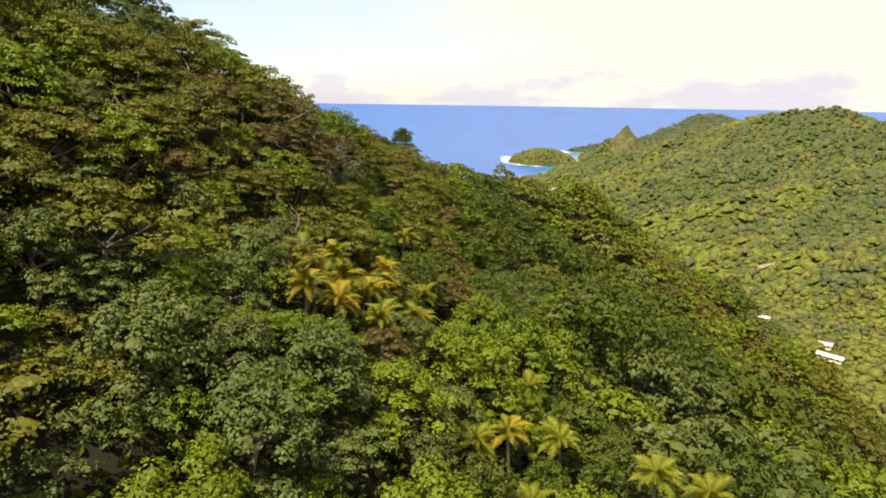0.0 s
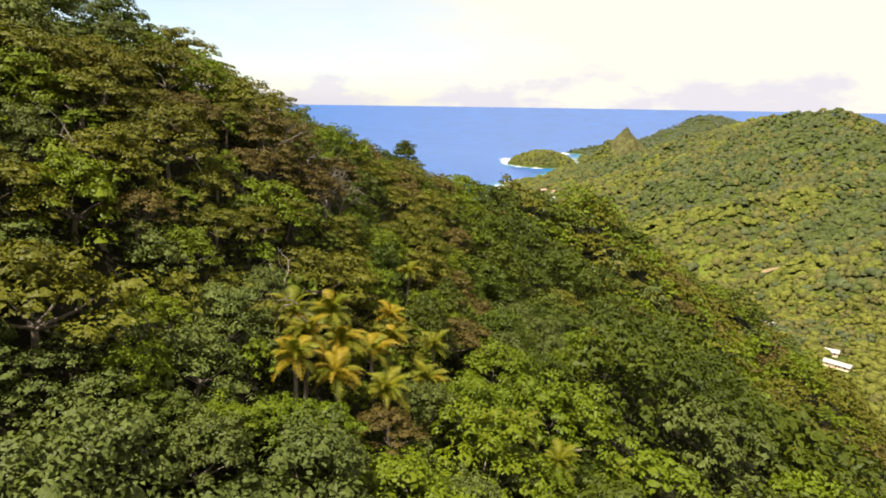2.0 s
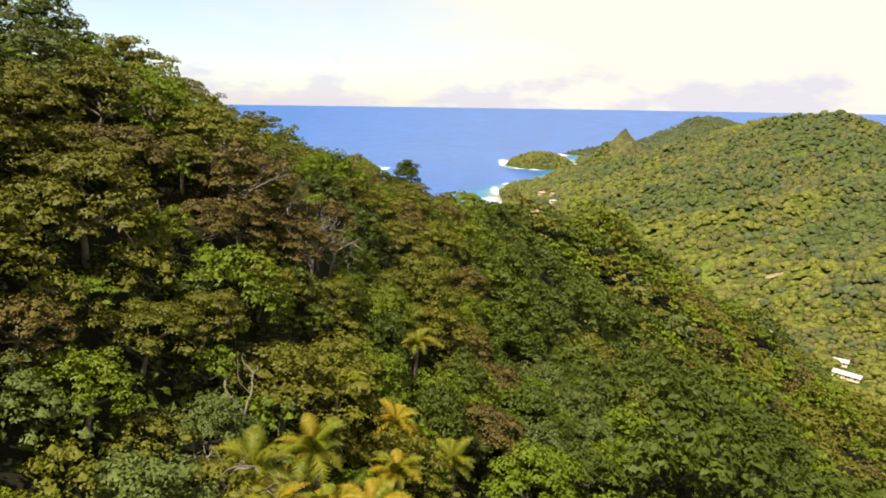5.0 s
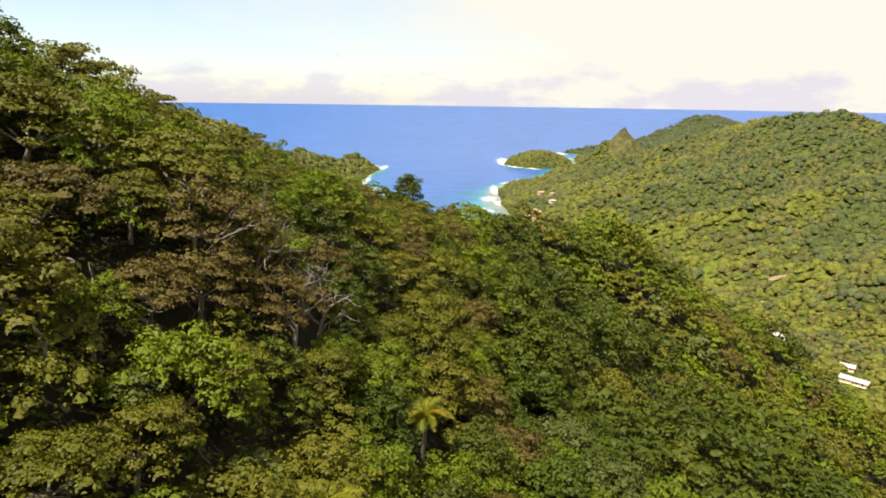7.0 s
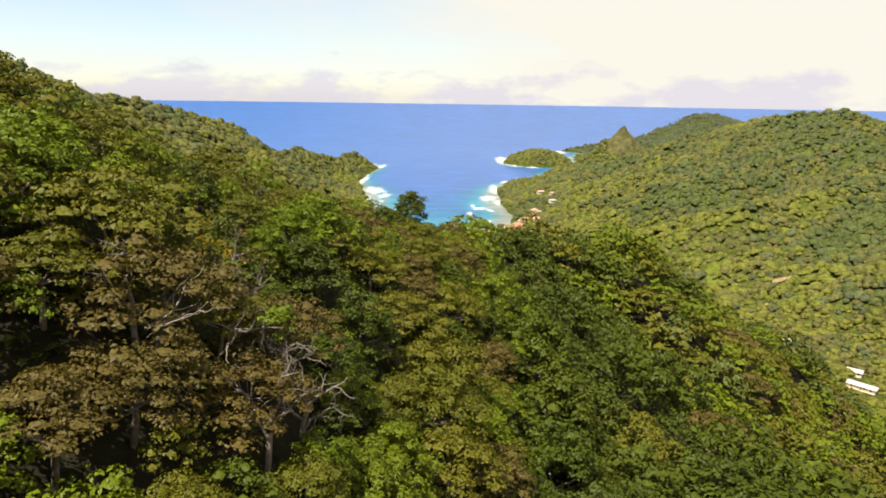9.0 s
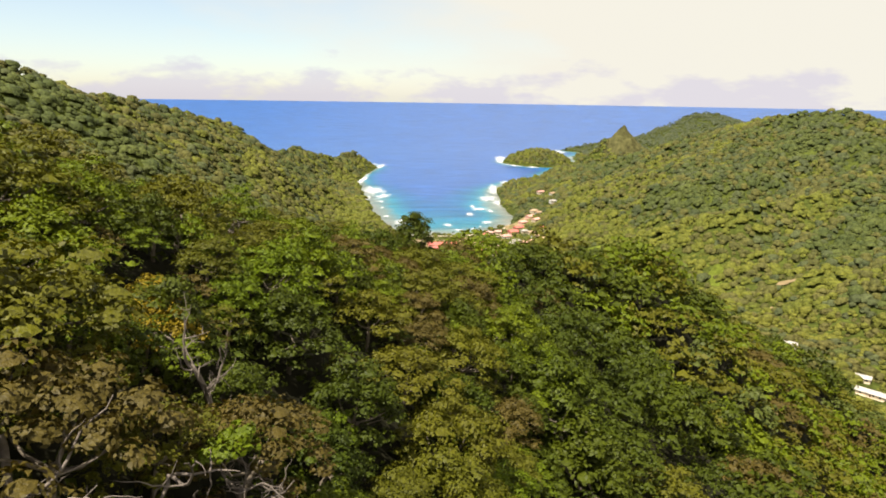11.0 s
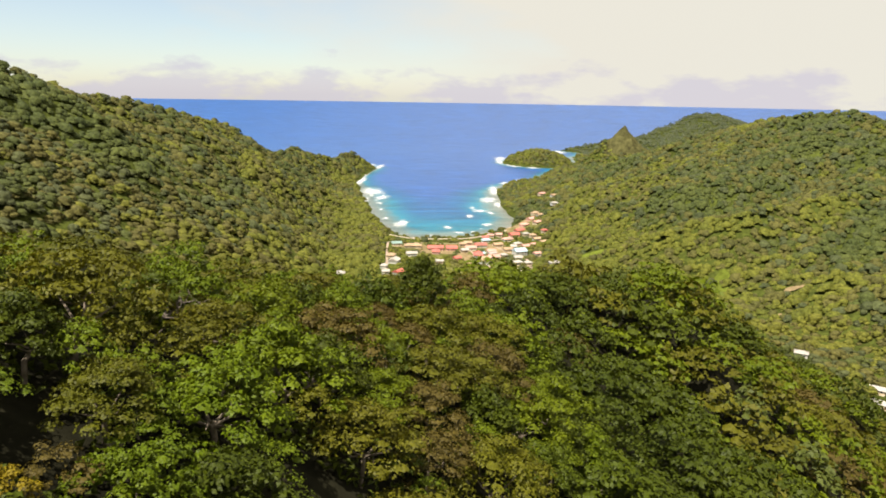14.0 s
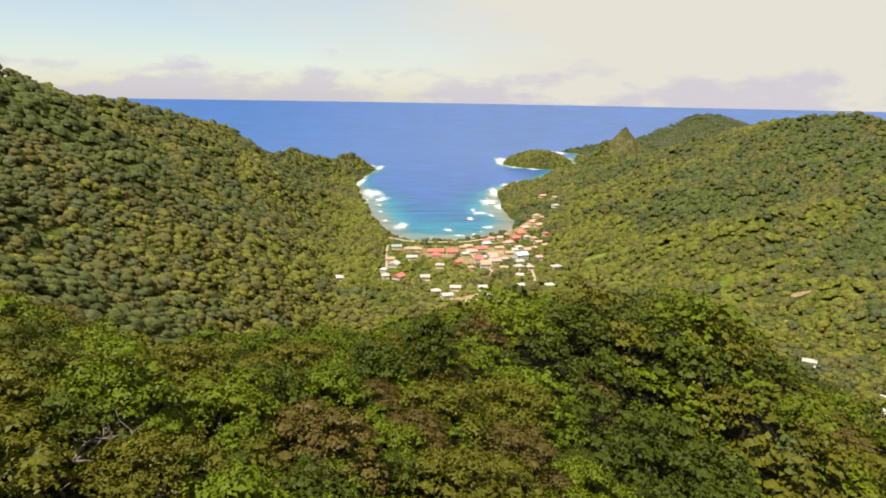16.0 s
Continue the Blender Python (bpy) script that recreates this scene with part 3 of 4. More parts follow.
def frond_mesh(leaf, seed):
    """A palm frond along +x: a drooping rib with two combs of leaflets."""
    r = np.random.default_rng(seed)
    n = 24
    u = np.linspace(0, 1, n)
    rib = np.stack([2.8 * np.sin(u * 1.25) / np.sin(1.25) * 0.92, np.zeros(n), 1.3 * u - 2.7 * u ** 2.1], 1)
    out = [tube(rib[::2], np.linspace(0.05, 0.012, 12), 3)]
    for i in range(1, n):
        p = rib[i]
        ln = 0.95 * math.sin(math.pi * min(1, 0.16 + 0.8 * u[i])) + 0.12
        d = unit(rib[i] - rib[i - 1])
        for sgn in (-1, 1):
            e = p + np.array([d[0] * 0.45 * ln, sgn * ln * 0.8, -0.42 * ln + r.normal(0, 0.05)])
            w = d * 0.065
            v = np.array([p - w, p + w, (p * 0.4 + e * 0.6) + w * 1.2 + (0, 0, 0.05), e])
            out.append((v, np.array([[0, 1, 2, 3]])))
    v, f = join(out)
    return mesh_of("frond", v, f, [M_LEAF[leaf]])


FRONDS = [frond_mesh("palm", 1), frond_mesh("palm", 2), frond_mesh("gold", 3)]
pv, pf = tube([(0, 0, -2.0), (0.12, 0.1, 1.8), (0.3, 0.12, 3.8), (0.4, 0.1, 5.6)], [0.2, 0.15, 0.13, 0.12], 8)
PALM_TRUNK = mesh_of("trunk", pv, pf, [M_BARK], smooth=True)


def palm(x, y, gold, seed):
    r = random.Random(seed)
    root = new("palm_tree")
    part("trunk", PALM_TRUNK, None, root)
    k = 19
    for i in range(k):
        ob = part("frond", FRONDS[2] if r.random() < gold else FRONDS[i % 2], None, root)
        up = r.uniform(-50, 15) if i % 3 else r.uniform(-75, -35)
        ob.matrix_basis = Matrix.Translation((0.4, 0.1, 5.6)) @ Matrix.Rotation(i * 2.4 + r.uniform(-0.2, 0.2), 4, "Z") @ Matrix.Rotation(radians(up), 4, "Y") @ Matrix.Scale(r.uniform(0.48, 0.70), 4)
    z = float(ground(np.array([x]), np.array([y]))[0])
    root.matrix_basis = Matrix.Translation((x, y, z - 1.5)) @ Matrix.Rotation(r.uniform(0, 6.28), 4, "Z")
    tagged(root, "coconut palm with yellowing fronds among broad-leaved trees" if gold < 0.3 else "coconut palm with golden dry fronds in the forest", "palm tree", "palms on the near ridge")


for i, (x, y, gold) in enumerate(PALMS):
    palm(x, y, gold, 40 + i)


# ---- woods beyond: joined ----
def in_village(x, y):
    return (x > -85) & (x < 155) & (y > 500) & (y < 900) & (x < 150 + (y - 860) * 0.4)


def scatter(x0, x1, y0, y1, sp, keep, seed, loose=0.45):
    r = np.random.default_rng(seed)
    xs, ys = np.meshgrid(np.arange(x0, x1, sp), np.arange(y0, y1, sp * 0.87))
    xs = xs + (np.arange(len(xs)) % 2)[:, None] * sp / 2
    xs, ys = xs.ravel() + r.uniform(-loose, loose, xs.size) * sp, ys.ravel() + r.uniform(-loose, loose, xs.size) * sp
    ok = keep(xs, ys)
    xs, ys = xs[ok], ys[ok]
    zs = ground(xs, ys)
    return xs, ys, zs


# light on the spur painted as paler tree kinds, and lighter groves at the valley foot: x, y, radius
SPUR_LIGHT_AND_GROVES = ((255, 650, 28), (300, 630, 30), (345, 622, 32), (395, 628, 32), (445, 636, 32), (495, 650, 30), (160, 640, 45), (270, 480, 60), (-120, 640, 60), (204, 600, 18), (230, 588, 18), (183, 668, 22), (236, 906, 18), (260, 803, 13), (-181, 479, 60))
# shade in gullies and on ravine faces painted as darker kinds, and dark stands behind the spur
SHADE_AND_DARK_GROVES = ((272, 850, 26), (287, 795, 26), (306, 766, 24), (336, 770, 28), (307, 816, 26), (501, 689, 34), (442, 590, 30), (419, 537, 30), (-338, 457, 60), (-290, 461, 40), (-267, 346, 50), (-189, 203, 50), (-300, 600, 40), (548, 750, 30), (575, 800, 26), (500, 640, 30), (465, 585, 26))


def grow(templates, xs, ys, zs, scale, seed, mats, weights, name, label, group="", kinds=None, smooth=False, spread=0.24, top=0.0, lean=0.45):
    """All trees of one wood in one mesh: a template each, turned and scaled."""
    r = np.random.default_rng(seed)
    n = len(xs)
    which = r.integers(0, len(templates), n)
    th = r.uniform(0, 2 * math.pi, n)
    sc = scale * np.clip(np.exp(r.normal(0, spread, n)), 0.55, 1.6)
    sc = np.where(in_village(xs, ys), sc * 0.68, sc)
    zs = zs - (sc - 1) * top
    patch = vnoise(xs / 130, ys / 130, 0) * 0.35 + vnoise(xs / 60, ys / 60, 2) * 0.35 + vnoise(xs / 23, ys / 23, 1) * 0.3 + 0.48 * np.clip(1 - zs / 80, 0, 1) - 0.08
    for sx, sy, sr in SPUR_LIGHT_AND_GROVES:
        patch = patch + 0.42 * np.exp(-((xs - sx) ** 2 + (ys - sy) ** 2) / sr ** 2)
    for sx, sy, sr in SHADE_AND_DARK_GROVES:
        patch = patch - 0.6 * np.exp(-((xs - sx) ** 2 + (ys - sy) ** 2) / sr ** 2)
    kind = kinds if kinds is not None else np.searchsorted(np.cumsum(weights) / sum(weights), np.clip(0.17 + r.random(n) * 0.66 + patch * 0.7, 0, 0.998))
    gx_, gy_ = (np.clip(q, -0.7, 0.7) for q in slope_at(xs, ys, 6.0))
    V, F, I, o = [], [], [], 0
    for k, (tv, tf, ti) in enumerate(templates):
        sel = np.where(which == k)[0]
        if not len(sel):
            continue
        c, s = np.cos(th[sel])[:, None], np.sin(th[sel])[:, None]
        x = tv[None, :, 0] * c - tv[None, :, 1] * s
        y = tv[None, :, 0] * s + tv[None, :, 1] * c
        z = np.repeat(tv[None, :, 2], len(sel), 0) * r.uniform(0.8, 1.2, (len(sel), 1)) + (r.uniform(-0.18, 0.18, (len(sel), 1)) if top == 0 else 0)
        q = sc[sel][:, None]
        v = np.stack([x * q + xs[sel][:, None], y * q + ys[sel][:, None], z * q + zs[sel][:, None]], -1)
        v[..., 2] += lean * (gx_[sel][:, None] * x + gy_[sel][:, None] * y) * q
        V.append(v.reshape(-1, 3))
        F.append((tf[None] + (np.arange(len(sel)) * len(tv))[:, None, None] + o).reshape(-1, tf.shape[1]))
        I.append((kind[sel][:, None] + ti[None] * (len(mats) // 2)).ravel())
        o += len(sel) * len(tv)
    me = mesh_of(name, np.concatenate(V), np.concatenate(F), mats, np.concatenate(I), smooth)
    return tagged(new(name, me), label, "forest", group, kind="stuff")


def mid_template(seed, pads, per, size):
    """A crown of leaf pads, every other one spread wide and flat."""
    r = np.random.default_rng(seed)
    wide = seed % 2
    hgt, flat = (r.uniform(1.9, 2.6), r.uniform(0.38, 0.5)) if wide else (r.uniform(2.8, 3.8), r.uniform(0.6, 0.85))
    c, q = crown_pads(r, pads, 3.4 if wide else 3.1, hgt, 5.3 - hgt, 0.78 * math.sqrt(36 / pads) * (1.0 if wide else 0.9), flat)
    return pad_leaves(r, c, q, per, flat, size)


def far_template(seed, domes, rings, segs, tufts):
    """A distant crown, one unit from its middle to its rim: flat lobed tiers that overlap, with tufts that break the outline."""
    r = np.random.default_rng(seed)
    tv, tf = [(0.0, 0.0, 1.0)], []
    for i in range(1, rings + 1):
        a = 1.9 * i / rings
        for j in range(segs):
            w = 2 * math.pi * (j + 0.5 * (i % 2)) / segs
            tv.append((math.sin(a) * math.cos(w), math.sin(a) * math.sin(w), math.cos(a)))
    for j in range(segs):
        k = (j + 1) % segs
        tf.append((0, 1 + j, 1 + k))
        for i in range(rings - 1):
            o = 1 + i * segs
            tf += [(o + j, o + segs + j, o + segs + k), (o + j, o + segs + k, o + k)]
    d, tri = np.array(tv), np.array(tf)
    deep = r.uniform(0.75, 1.3)
    out, lines = [], []
    for n in range(domes):
        w = n * 2.4 + r.uniform(-0.5, 0.5)
        off = 0.0 if n == 0 else r.uniform(0.42, 0.66)
        size = r.uniform(0.56, 0.68) if n == 0 else r.uniform(0.34, 0.52)
        at = np.array([off * math.cos(w), off * math.sin(w), 0.42 * deep - 0.42 * off * deep + r.normal(0, 0.07)])
        lump = 1 + 0.16 * np.cos(3 * np.arctan2(d[:, 1], d[:, 0]) + r.uniform(0, 6.28)) * (1 - d[:, 2] ** 2) + r.normal(0, 0.09, len(d))
        out.append((d * lump[:, None] * size * np.array([1, 1, r.uniform(0.42, 0.62) * deep]) + at, tri))
        e = unit(r.normal(size=(tufts, 3)) * np.array([1, 1, 0.6]) + np.array([0, 0, 0.3]))
        lv, lf = leaf_quads(e * size * np.array([1, 1, 0.5 * deep]) + at, e + r.normal(0, 0.45, e.shape), 0.30 / math.sqrt(tufts + 0.6), r, 1.3)
        lines.append((lv, np.concatenate([lf[:, [0, 1, 2]], lf[:, [0, 2, 3]]])))
    count = sum(len(f) for _v, f in lines)
    v, f = join(lines + out)
    return v, f, np.concatenate([np.zeros(count, int), np.ones(len(f) - count, int)])


TONES = ["deep", "bright", "olive", "grey", "brown"]
LEAVES = [M_LEAF[k] for k in TONES] + [M_HEART[k] for k in TONES]
WOODS = [M_SPRAY[k] for k in ("deep", "grey", "olive", "bright", "haze")] + [M_FAR[k] for k in ("deep", "grey", "olive", "bright", "haze")]
RINGS = [mid_template(s, 44, 20, 0.26) for s in range(6)]
YOUNG = [mid_template(s + 40, 20, 30, 0.23) for s in range(4)]
MIDS = [mid_template(s + 20, 30, 9, 0.38) for s in range(6)]
ORDER = {"deep": 0, "bright": 1, "olive": 2, "grey": 3, "brown": 4, "gold": 2, "tall": 0}

for name, label, wood, forms in (("flank_forest", "dense mixed green forest on the flank of the ridge", [q for q in rest if q[4] >= 1.55], RINGS),
                                 ("young_trees", "young green trees that fill the gaps of the canopy", [q for q in rest if q[4] < 1.55], YOUNG)):
    rx_, ry_, rs_ = (np.array([q[i] for q in wood]) for i in range(3))
    grow(forms, rx_, ry_, ground(rx_, ry_) - 0.3, rs_ * 0.98, 31, LEAVES, None, name, label, kinds=np.array([ORDER[q[3]] for q in wood]), spread=0.05, top=3.0, smooth=True, lean=0.16)


def wedge(x, y):
    """The stretch of country that opens before the ridge."""
    return np.abs(x) < 0.74 * (y + 150) + 25


def in_mid(x, y):
    return (near_dist(x, y) > 55) & (ground(x, y) > 22) & (near_dist(x, y) < 215) & (y > -130) & (y < 190) & wedge(x, y)


mx, my, mz = scatter(-140, 215, -130, 190, 7.5, in_mid, 21, 0.3)
grow(MIDS, mx, my, mz - 0.5, 1.52, 22, LEAVES, (34, 24, 27, 6, 9), "ridge_forest", "mixed green forest along the lower ridge", spread=0.18, top=3.5, smooth=True, lean=0.16)

# undergrowth that closes the gaps between the near trunks
r_ = np.random.default_rng(77)
n_ = 100000
ux, uy = r_.uniform(-48, 50, n_), r_.uniform(-160, 10, n_)
ok_ = (near_dist(ux, uy) < 46) & (np.min([(ux - p[0]) ** 2 + (uy - p[1]) ** 2 for p in GLADES], axis=0) > 4)
ux, uy = ux[ok_], uy[ok_]
up = np.stack([ux, uy, ground(ux, uy) + r_.uniform(0.1, 1.5, len(ux)) ], 1)
uv, uf = leaf_quads(up, r_.normal(0, 0.45, (len(ux), 3)) + np.array([0.2, 0, 1]), 0.34, r_, 1.6)
tagged(new("undergrowth", mesh_of("undergrowth", uv, uf, [M_HEART["deep"]])), "dark green undergrowth between the trunks", "undergrowth", kind="stuff")

HOUSES = []


def built_up(x, y):
    hit = np.zeros(np.shape(x), bool)
    for hx, hy, hr in HOUSES:
        hit |= (x - hx) ** 2 + (y - hy) ** 2 < hr ** 2
    return hit


def thinned(x, y):
    """Gardens: fewer trees between the houses."""
    return in_village(x, y) & (np.abs(vnoise(x * 1.7, y * 1.7, 0)) < 0.10)


def in_far(d0, d1):
    def keep(x, y):
        d = np.hypot(x, y + 100)
        n = near_dist(x, y)
        mid = ((n < 55) & (y > -160)) | ((x > -140) & (x < 215) & (y < 190) & (n < 215) & (ground(x, y) > 22) & (y > -130))
        # the backs of the hills are thinly grown
        ux, uy = x / d, (y + 100) / d
        back = (ground(x - 30 * ux, y - 30 * uy) - ground(x, y) > 16) & (np.abs(vnoise(x * 1.3, y * 1.3, 2)) > 0.16)
        return (d >= d0) & (d < d1) & ~mid & ~back & wedge(x, y) & (inland(x, y) > 5) & ~built_up(x, y) & (np.hypot((x - 546) * 0.9, (y - 1885) * 0.9) > 44) & ~thinned(x, y)
    return keep


# ---- the village at the head of the bay ----
M_WALL = {
    "white": plain_mat("wall_white", (0.56, 0.54, 0.49), 0.8, 0.12, 0.8),
    "cream": plain_mat("wall_cream", (0.50, 0.41, 0.29), 0.8, 0.15, 0.8),
    "pink": plain_mat("wall_pink", (0.60, 0.36, 0.30), 0.8, 0.15, 0.8),
    "blue": plain_mat("wall_pale_blue", (0.45, 0.55, 0.60), 0.8, 0.12, 0.8),
}
M_ROOF = {
    "white": plain_mat("roof_white_metal", (0.41, 0.37, 0.33), 0.5, 0.25, 0.5, spot=(0.33, 0.25, 0.20)),
    "red": plain_mat("roof_red_metal", (0.50, 0.13, 0.10), 0.5, 0.25, 0.5, spot=(0.40, 0.20, 0.14)),
    "pink": plain_mat("roof_faded_red", (0.56, 0.30, 0.24), 0.55, 0.2, 0.5),
    "tan": plain_mat("roof_rusty_tan", (0.42, 0.28, 0.17), 0.6, 0.3, 0.5, spot=(0.25, 0.12, 0.07)),
    "green": plain_mat("roof_grey_green", (0.20, 0.28, 0.25), 0.5, 0.15, 0.5),
    "blue": plain_mat("roof_pale_blue", (0.42, 0.55, 0.62), 0.45, 0.15, 0.5),
}
M_PANE = plain_mat("window_pane", (0.04, 0.05, 0.06), 0.12, 0.2, 1.0)
M_DOOR = plain_mat("door_wood", (0.14, 0.08, 0.05), 0.6, 0.3, 2.0)
M_DIRT = plain_mat("bare_earth", (0.26, 0.19, 0.10), 0.95, 0.35, 0.2, bump=0.1, spot=(0.20, 0.17, 0.06))
M_SAND = plain_mat("beach_sand", (0.40, 0.33, 0.25), 0.95, 0.2, 0.2, spot=(0.30, 0.26, 0.20))
M_GRASS = plain_mat("grass_lit", (0.110, 0.132, 0.018), 0.9, 0.45, 0.2, bump=0.15)
M_GARDEN = plain_mat("dry_garden", (0.135, 0.128, 0.040), 0.95, 0.35, 0.12, bump=0.15, spot=(0.09, 0.10, 0.025))
M_ROAD = plain_mat("coral_road", (0.36, 0.27, 0.21), 0.9, 0.2, 0.3)


def zg(x, y):
    return float(ground(np.array([float(x)]), np.array([float(y)]))[0])


def box(x0, x1, y0, y1, z0, z1):
    bm = bmesh.new()
    m = Matrix.Translation(((x0 + x1) / 2, (y0 + y1) / 2, (z0 + z1) / 2)) @ Matrix.Diagonal((x1 - x0, y1 - y0, z1 - z0, 1))
    bmesh.ops.create_cube(bm, size=1, matrix=m)
    return bm


def roof_mesh(w, d, h, rise, over, hip):
    """A roof shell with thickness: gable along x, or hipped."""
    a, b = w / 2 + over, d / 2 + over
    e = a - b * 0.9 if hip else a
    e = max(e, 0.6)
    t = 0.18
    top = [(-a, -b, h), (a, -b, h), (a, b, h), (-a, b, h), (-e, 0, h + rise), (e, 0, h + rise)]
    bm = bmesh.new()
    up = [bm.verts.new((x, y, z + t)) for x, y, z in top]
    lo = [bm.verts.new(p) for p in top]
    for q in ((0, 1, 5, 4), (2, 3, 4, 5), (1, 2, 5), (3, 0, 4)):
        bm.faces.new([up[i] for i in q])
    bm.faces.new([lo[i] for i in (3, 2, 1, 0)])
    for i in range(4):
        j = (i + 1) % 4
        bm.faces.new([lo[i], lo[j], up[j], up[i]])
    for v in lo[4:]:
        bm.verts.remove(v)
    bmesh.ops.recalc_face_normals(bm, faces=bm.faces)
    return bm


LOOKS = {"white": "white", "red": "red", "pink": "faded red", "tan": "rusty tan", "green": "grey-green", "blue": "pale blue"}


def house(x, y, w, d, turn, roof, wall, hip=False, storeys=1, label="", eaves=3.3):
    h = 2.9 * storeys + eaves - 2.9
    root = new("house")
    part("wall", box(-w / 2, w / 2, -d / 2, d / 2, -1.5, h), M_WALL[wall], root)
    part("roof", roof_mesh(w, d, h, d * 0.26, 0.6, hip), M_ROOF[roof], root)
    part("door", box(-0.5, 0.5, -d / 2 - 0.05, -d / 2 + 0.05, 0.1, 2.2), M_DOOR, root)
    for s in range(storeys):
        n = max(1, int(w / 4.5))
        for i in range(n):
            cx = -w / 2 + (i + 0.5) * w / n
            for side in (-1, 1):
                if side < 0 and abs(cx) < 1.2 and s == 0:
                    cx += 1.9
                part("window", box(cx - 0.7, cx + 0.7, side * d / 2 - 0.05, side * d / 2 + 0.05, 1.0 + 2.9 * s, 2.2 + 2.9 * s), M_PANE, root)
    part("veranda", box(-w / 2 + 0.3, w / 2 - 0.3, -d / 2 - 1.6, -d / 2 - 0.06, -1.2, 0.12), M_WALL["cream"], root)
    root.matrix_basis = Matrix.Translation((x, y, zg(x, y) + 0.15)) @ Matrix.Rotation(radians(turn), 4, "Z")
    size = "long " if w > 17 else ""
    tagged(root, label or f"{size}{wall} village house with a {LOOKS[roof]} metal roof", "house", "houses of the bay village")
    crowded = y < 680 and x > -90 and x < 160 and y > 450
    HOUSES.append((x, y, max(w, d) * 0.5 + (2.2 if crowded else 4.0)))
    HOUSES.append((x, y - (5 if crowded else 8), max(w, d) * 0.35 + (1.0 if crowded else 2.2)))


# rows: x, y, width, depth, turn
SHORE_ROW = ((-62, 764, 13, 9, 8, "green", "cream"), (-40, 752, 22, 9, 5, "tan", "cream"), (-10, 744, 20, 11, 2, "red", "pink"), (11, 744, 14, 12, 4, "red", "pink"),
             (-9, 722, 12, 9, 85, "red", "pink"), (50, 762, 15, 9, 12, "red", "white"), (36, 744, 14, 9, 10, "pink", "white"), (43, 691, 11, 16, 0, "red", "white"),
             (49, 664, 12, 14, 5, "white", "white"), (62, 690, 14, 10, 15, "white", "white"), (60, 798, 12, 8, 20, "blue", "white"), (26, 768, 9, 7, 8, "white", "cream"))
EAST_ROW = ((138, 917, 14, 9, 40, "white", "pink"), (124, 888, 13, 9, 35, "pink", "pink"), (103, 838, 14, 10, 25, "red", "pink"), (114, 866, 15, 9, 35, "red", "pink"),
            (149, 955, 13, 8, 50, "tan", "cream"), (203, 1090, 14, 8, 20, "white", "white"), (186, 1135, 13, 8, 30, "white", "cream"), (183, 975, 11, 8, 20, "white", "white"),
            (137, 786, 9, 7, 20, "white", "white"), (142, 882, 12, 8, 40, "pink", "cream"), (90, 803, 14, 9, 25, "pink", "white"), (152, 925, 9, 7, 30, "white", "white"))
MIDDLE_ROW = ((97, 717, 15, 13, 20, "blue", "white"), (88, 663, 11, 8, 25, "white", "white"), (85, 742, 12, 8, 15, "white", "cream"), (118, 712, 9, 7, 30, "white", "white"),
              (133, 669, 12, 8, 25, "white", "white"), (70, 656, 9, 7, 0, "tan", "white"), (74, 770, 12, 8, 15, "tan", "cream"), (101, 663, 8, 7, 10, "white", "cream"),
              (62, 730, 11, 8, 12, "pink", "white"), (110, 760, 10, 8, 20, "white", "cream"), (76, 706, 8, 7, 20, "white", "cream"))
WEST_ROW = ((-58, 665, 13, 11, 75, "white", "white"), (-64, 692, 11, 9, 80, "tan", "cream"), (-49, 610, 12, 10, 60, "red", "white"), (-64, 613, 8, 7, 10, "white", "white"),
            (-114, 596, 14, 9, 10, "white", "white"), (-20, 609, 10, 8, 0, "white", "cream"), (-39, 701, 13, 8, 10, "white", "white"), (-68, 640, 8, 7, 80, "white", "white"))
BACK_ROW = ((3, 540, 11, 8, 20, "white", "white"), (-8, 554, 9, 7, 15, "white", "cream"), (12, 569, 11, 7, 0, "white", "cream"), (24, 516, 15, 10, 30, "white", "white"),
            (45, 546, 11, 8, 15, "white", "white"), (40, 573, 9, 7, 10, "white", "white"), (78, 578, 12, 8, 20, "white", "white"), (111, 581, 9, 7, 15, "white", "cream"), (84, 622, 8, 7, 10, "white", "white"))
for row in (SHORE_ROW, EAST_ROW, MIDDLE_ROW, WEST_ROW, BACK_ROW):
    for i, (x, y, w, d, turn, roof, wall) in enumerate(row):
        roof = ("pink", roof, "tan")[i % 3] if roof == "white" and y > 640 and x > 0 else roof
        house(x, y, w, d, turn, roof, wall, hip=i % 3 == 1, storeys=2 if (x, y) in ((49, 664), (43, 691), (97, 717)) else 1)
# small houses that fill the village between the rows
rh = random.Random(12)
for _ in range(400):
    x, y = rh.uniform(-5, 150), rh.uniform(655, 925)
    if len(HOUSES) > 140 or inland(np.array(x), np.array(y)) < 18 or x < (y - 690) * 0.62 - 30 or x > (y - 690) * 0.42 + 95:
        continue
    if any((x - hx) ** 2 + (y - hy) ** 2 < 13.5 ** 2 for hx, hy, _r in HOUSES[::2]):
        continue
    house(x, y, rh.uniform(7, 11), rh.uniform(6, 8), rh.uniform(-5, 40), rh.choice(("white", "white", "pink", "pink", "tan", "red", "blue")), rh.choice(("white", "cream", "pink")), hip=rh.random() < 0.4)
# the farm in the side valley
house(287, 314, 9, 6.5, -38, "white", "cream", eaves=2.4, label="long white farm building under trees in the valley")
house(278, 291, 17, 6.5, -50, "white", "cream", eaves=2.4, label="long white farm shed with a pale metal roof")
house(271, 378, 9, 6.5, -30, "white", "white", hip=True, label="white house alone at the valley edge")
house(240, 398, 9, 7, -20, "white", "white", label="small white house at the foot of the ridge")


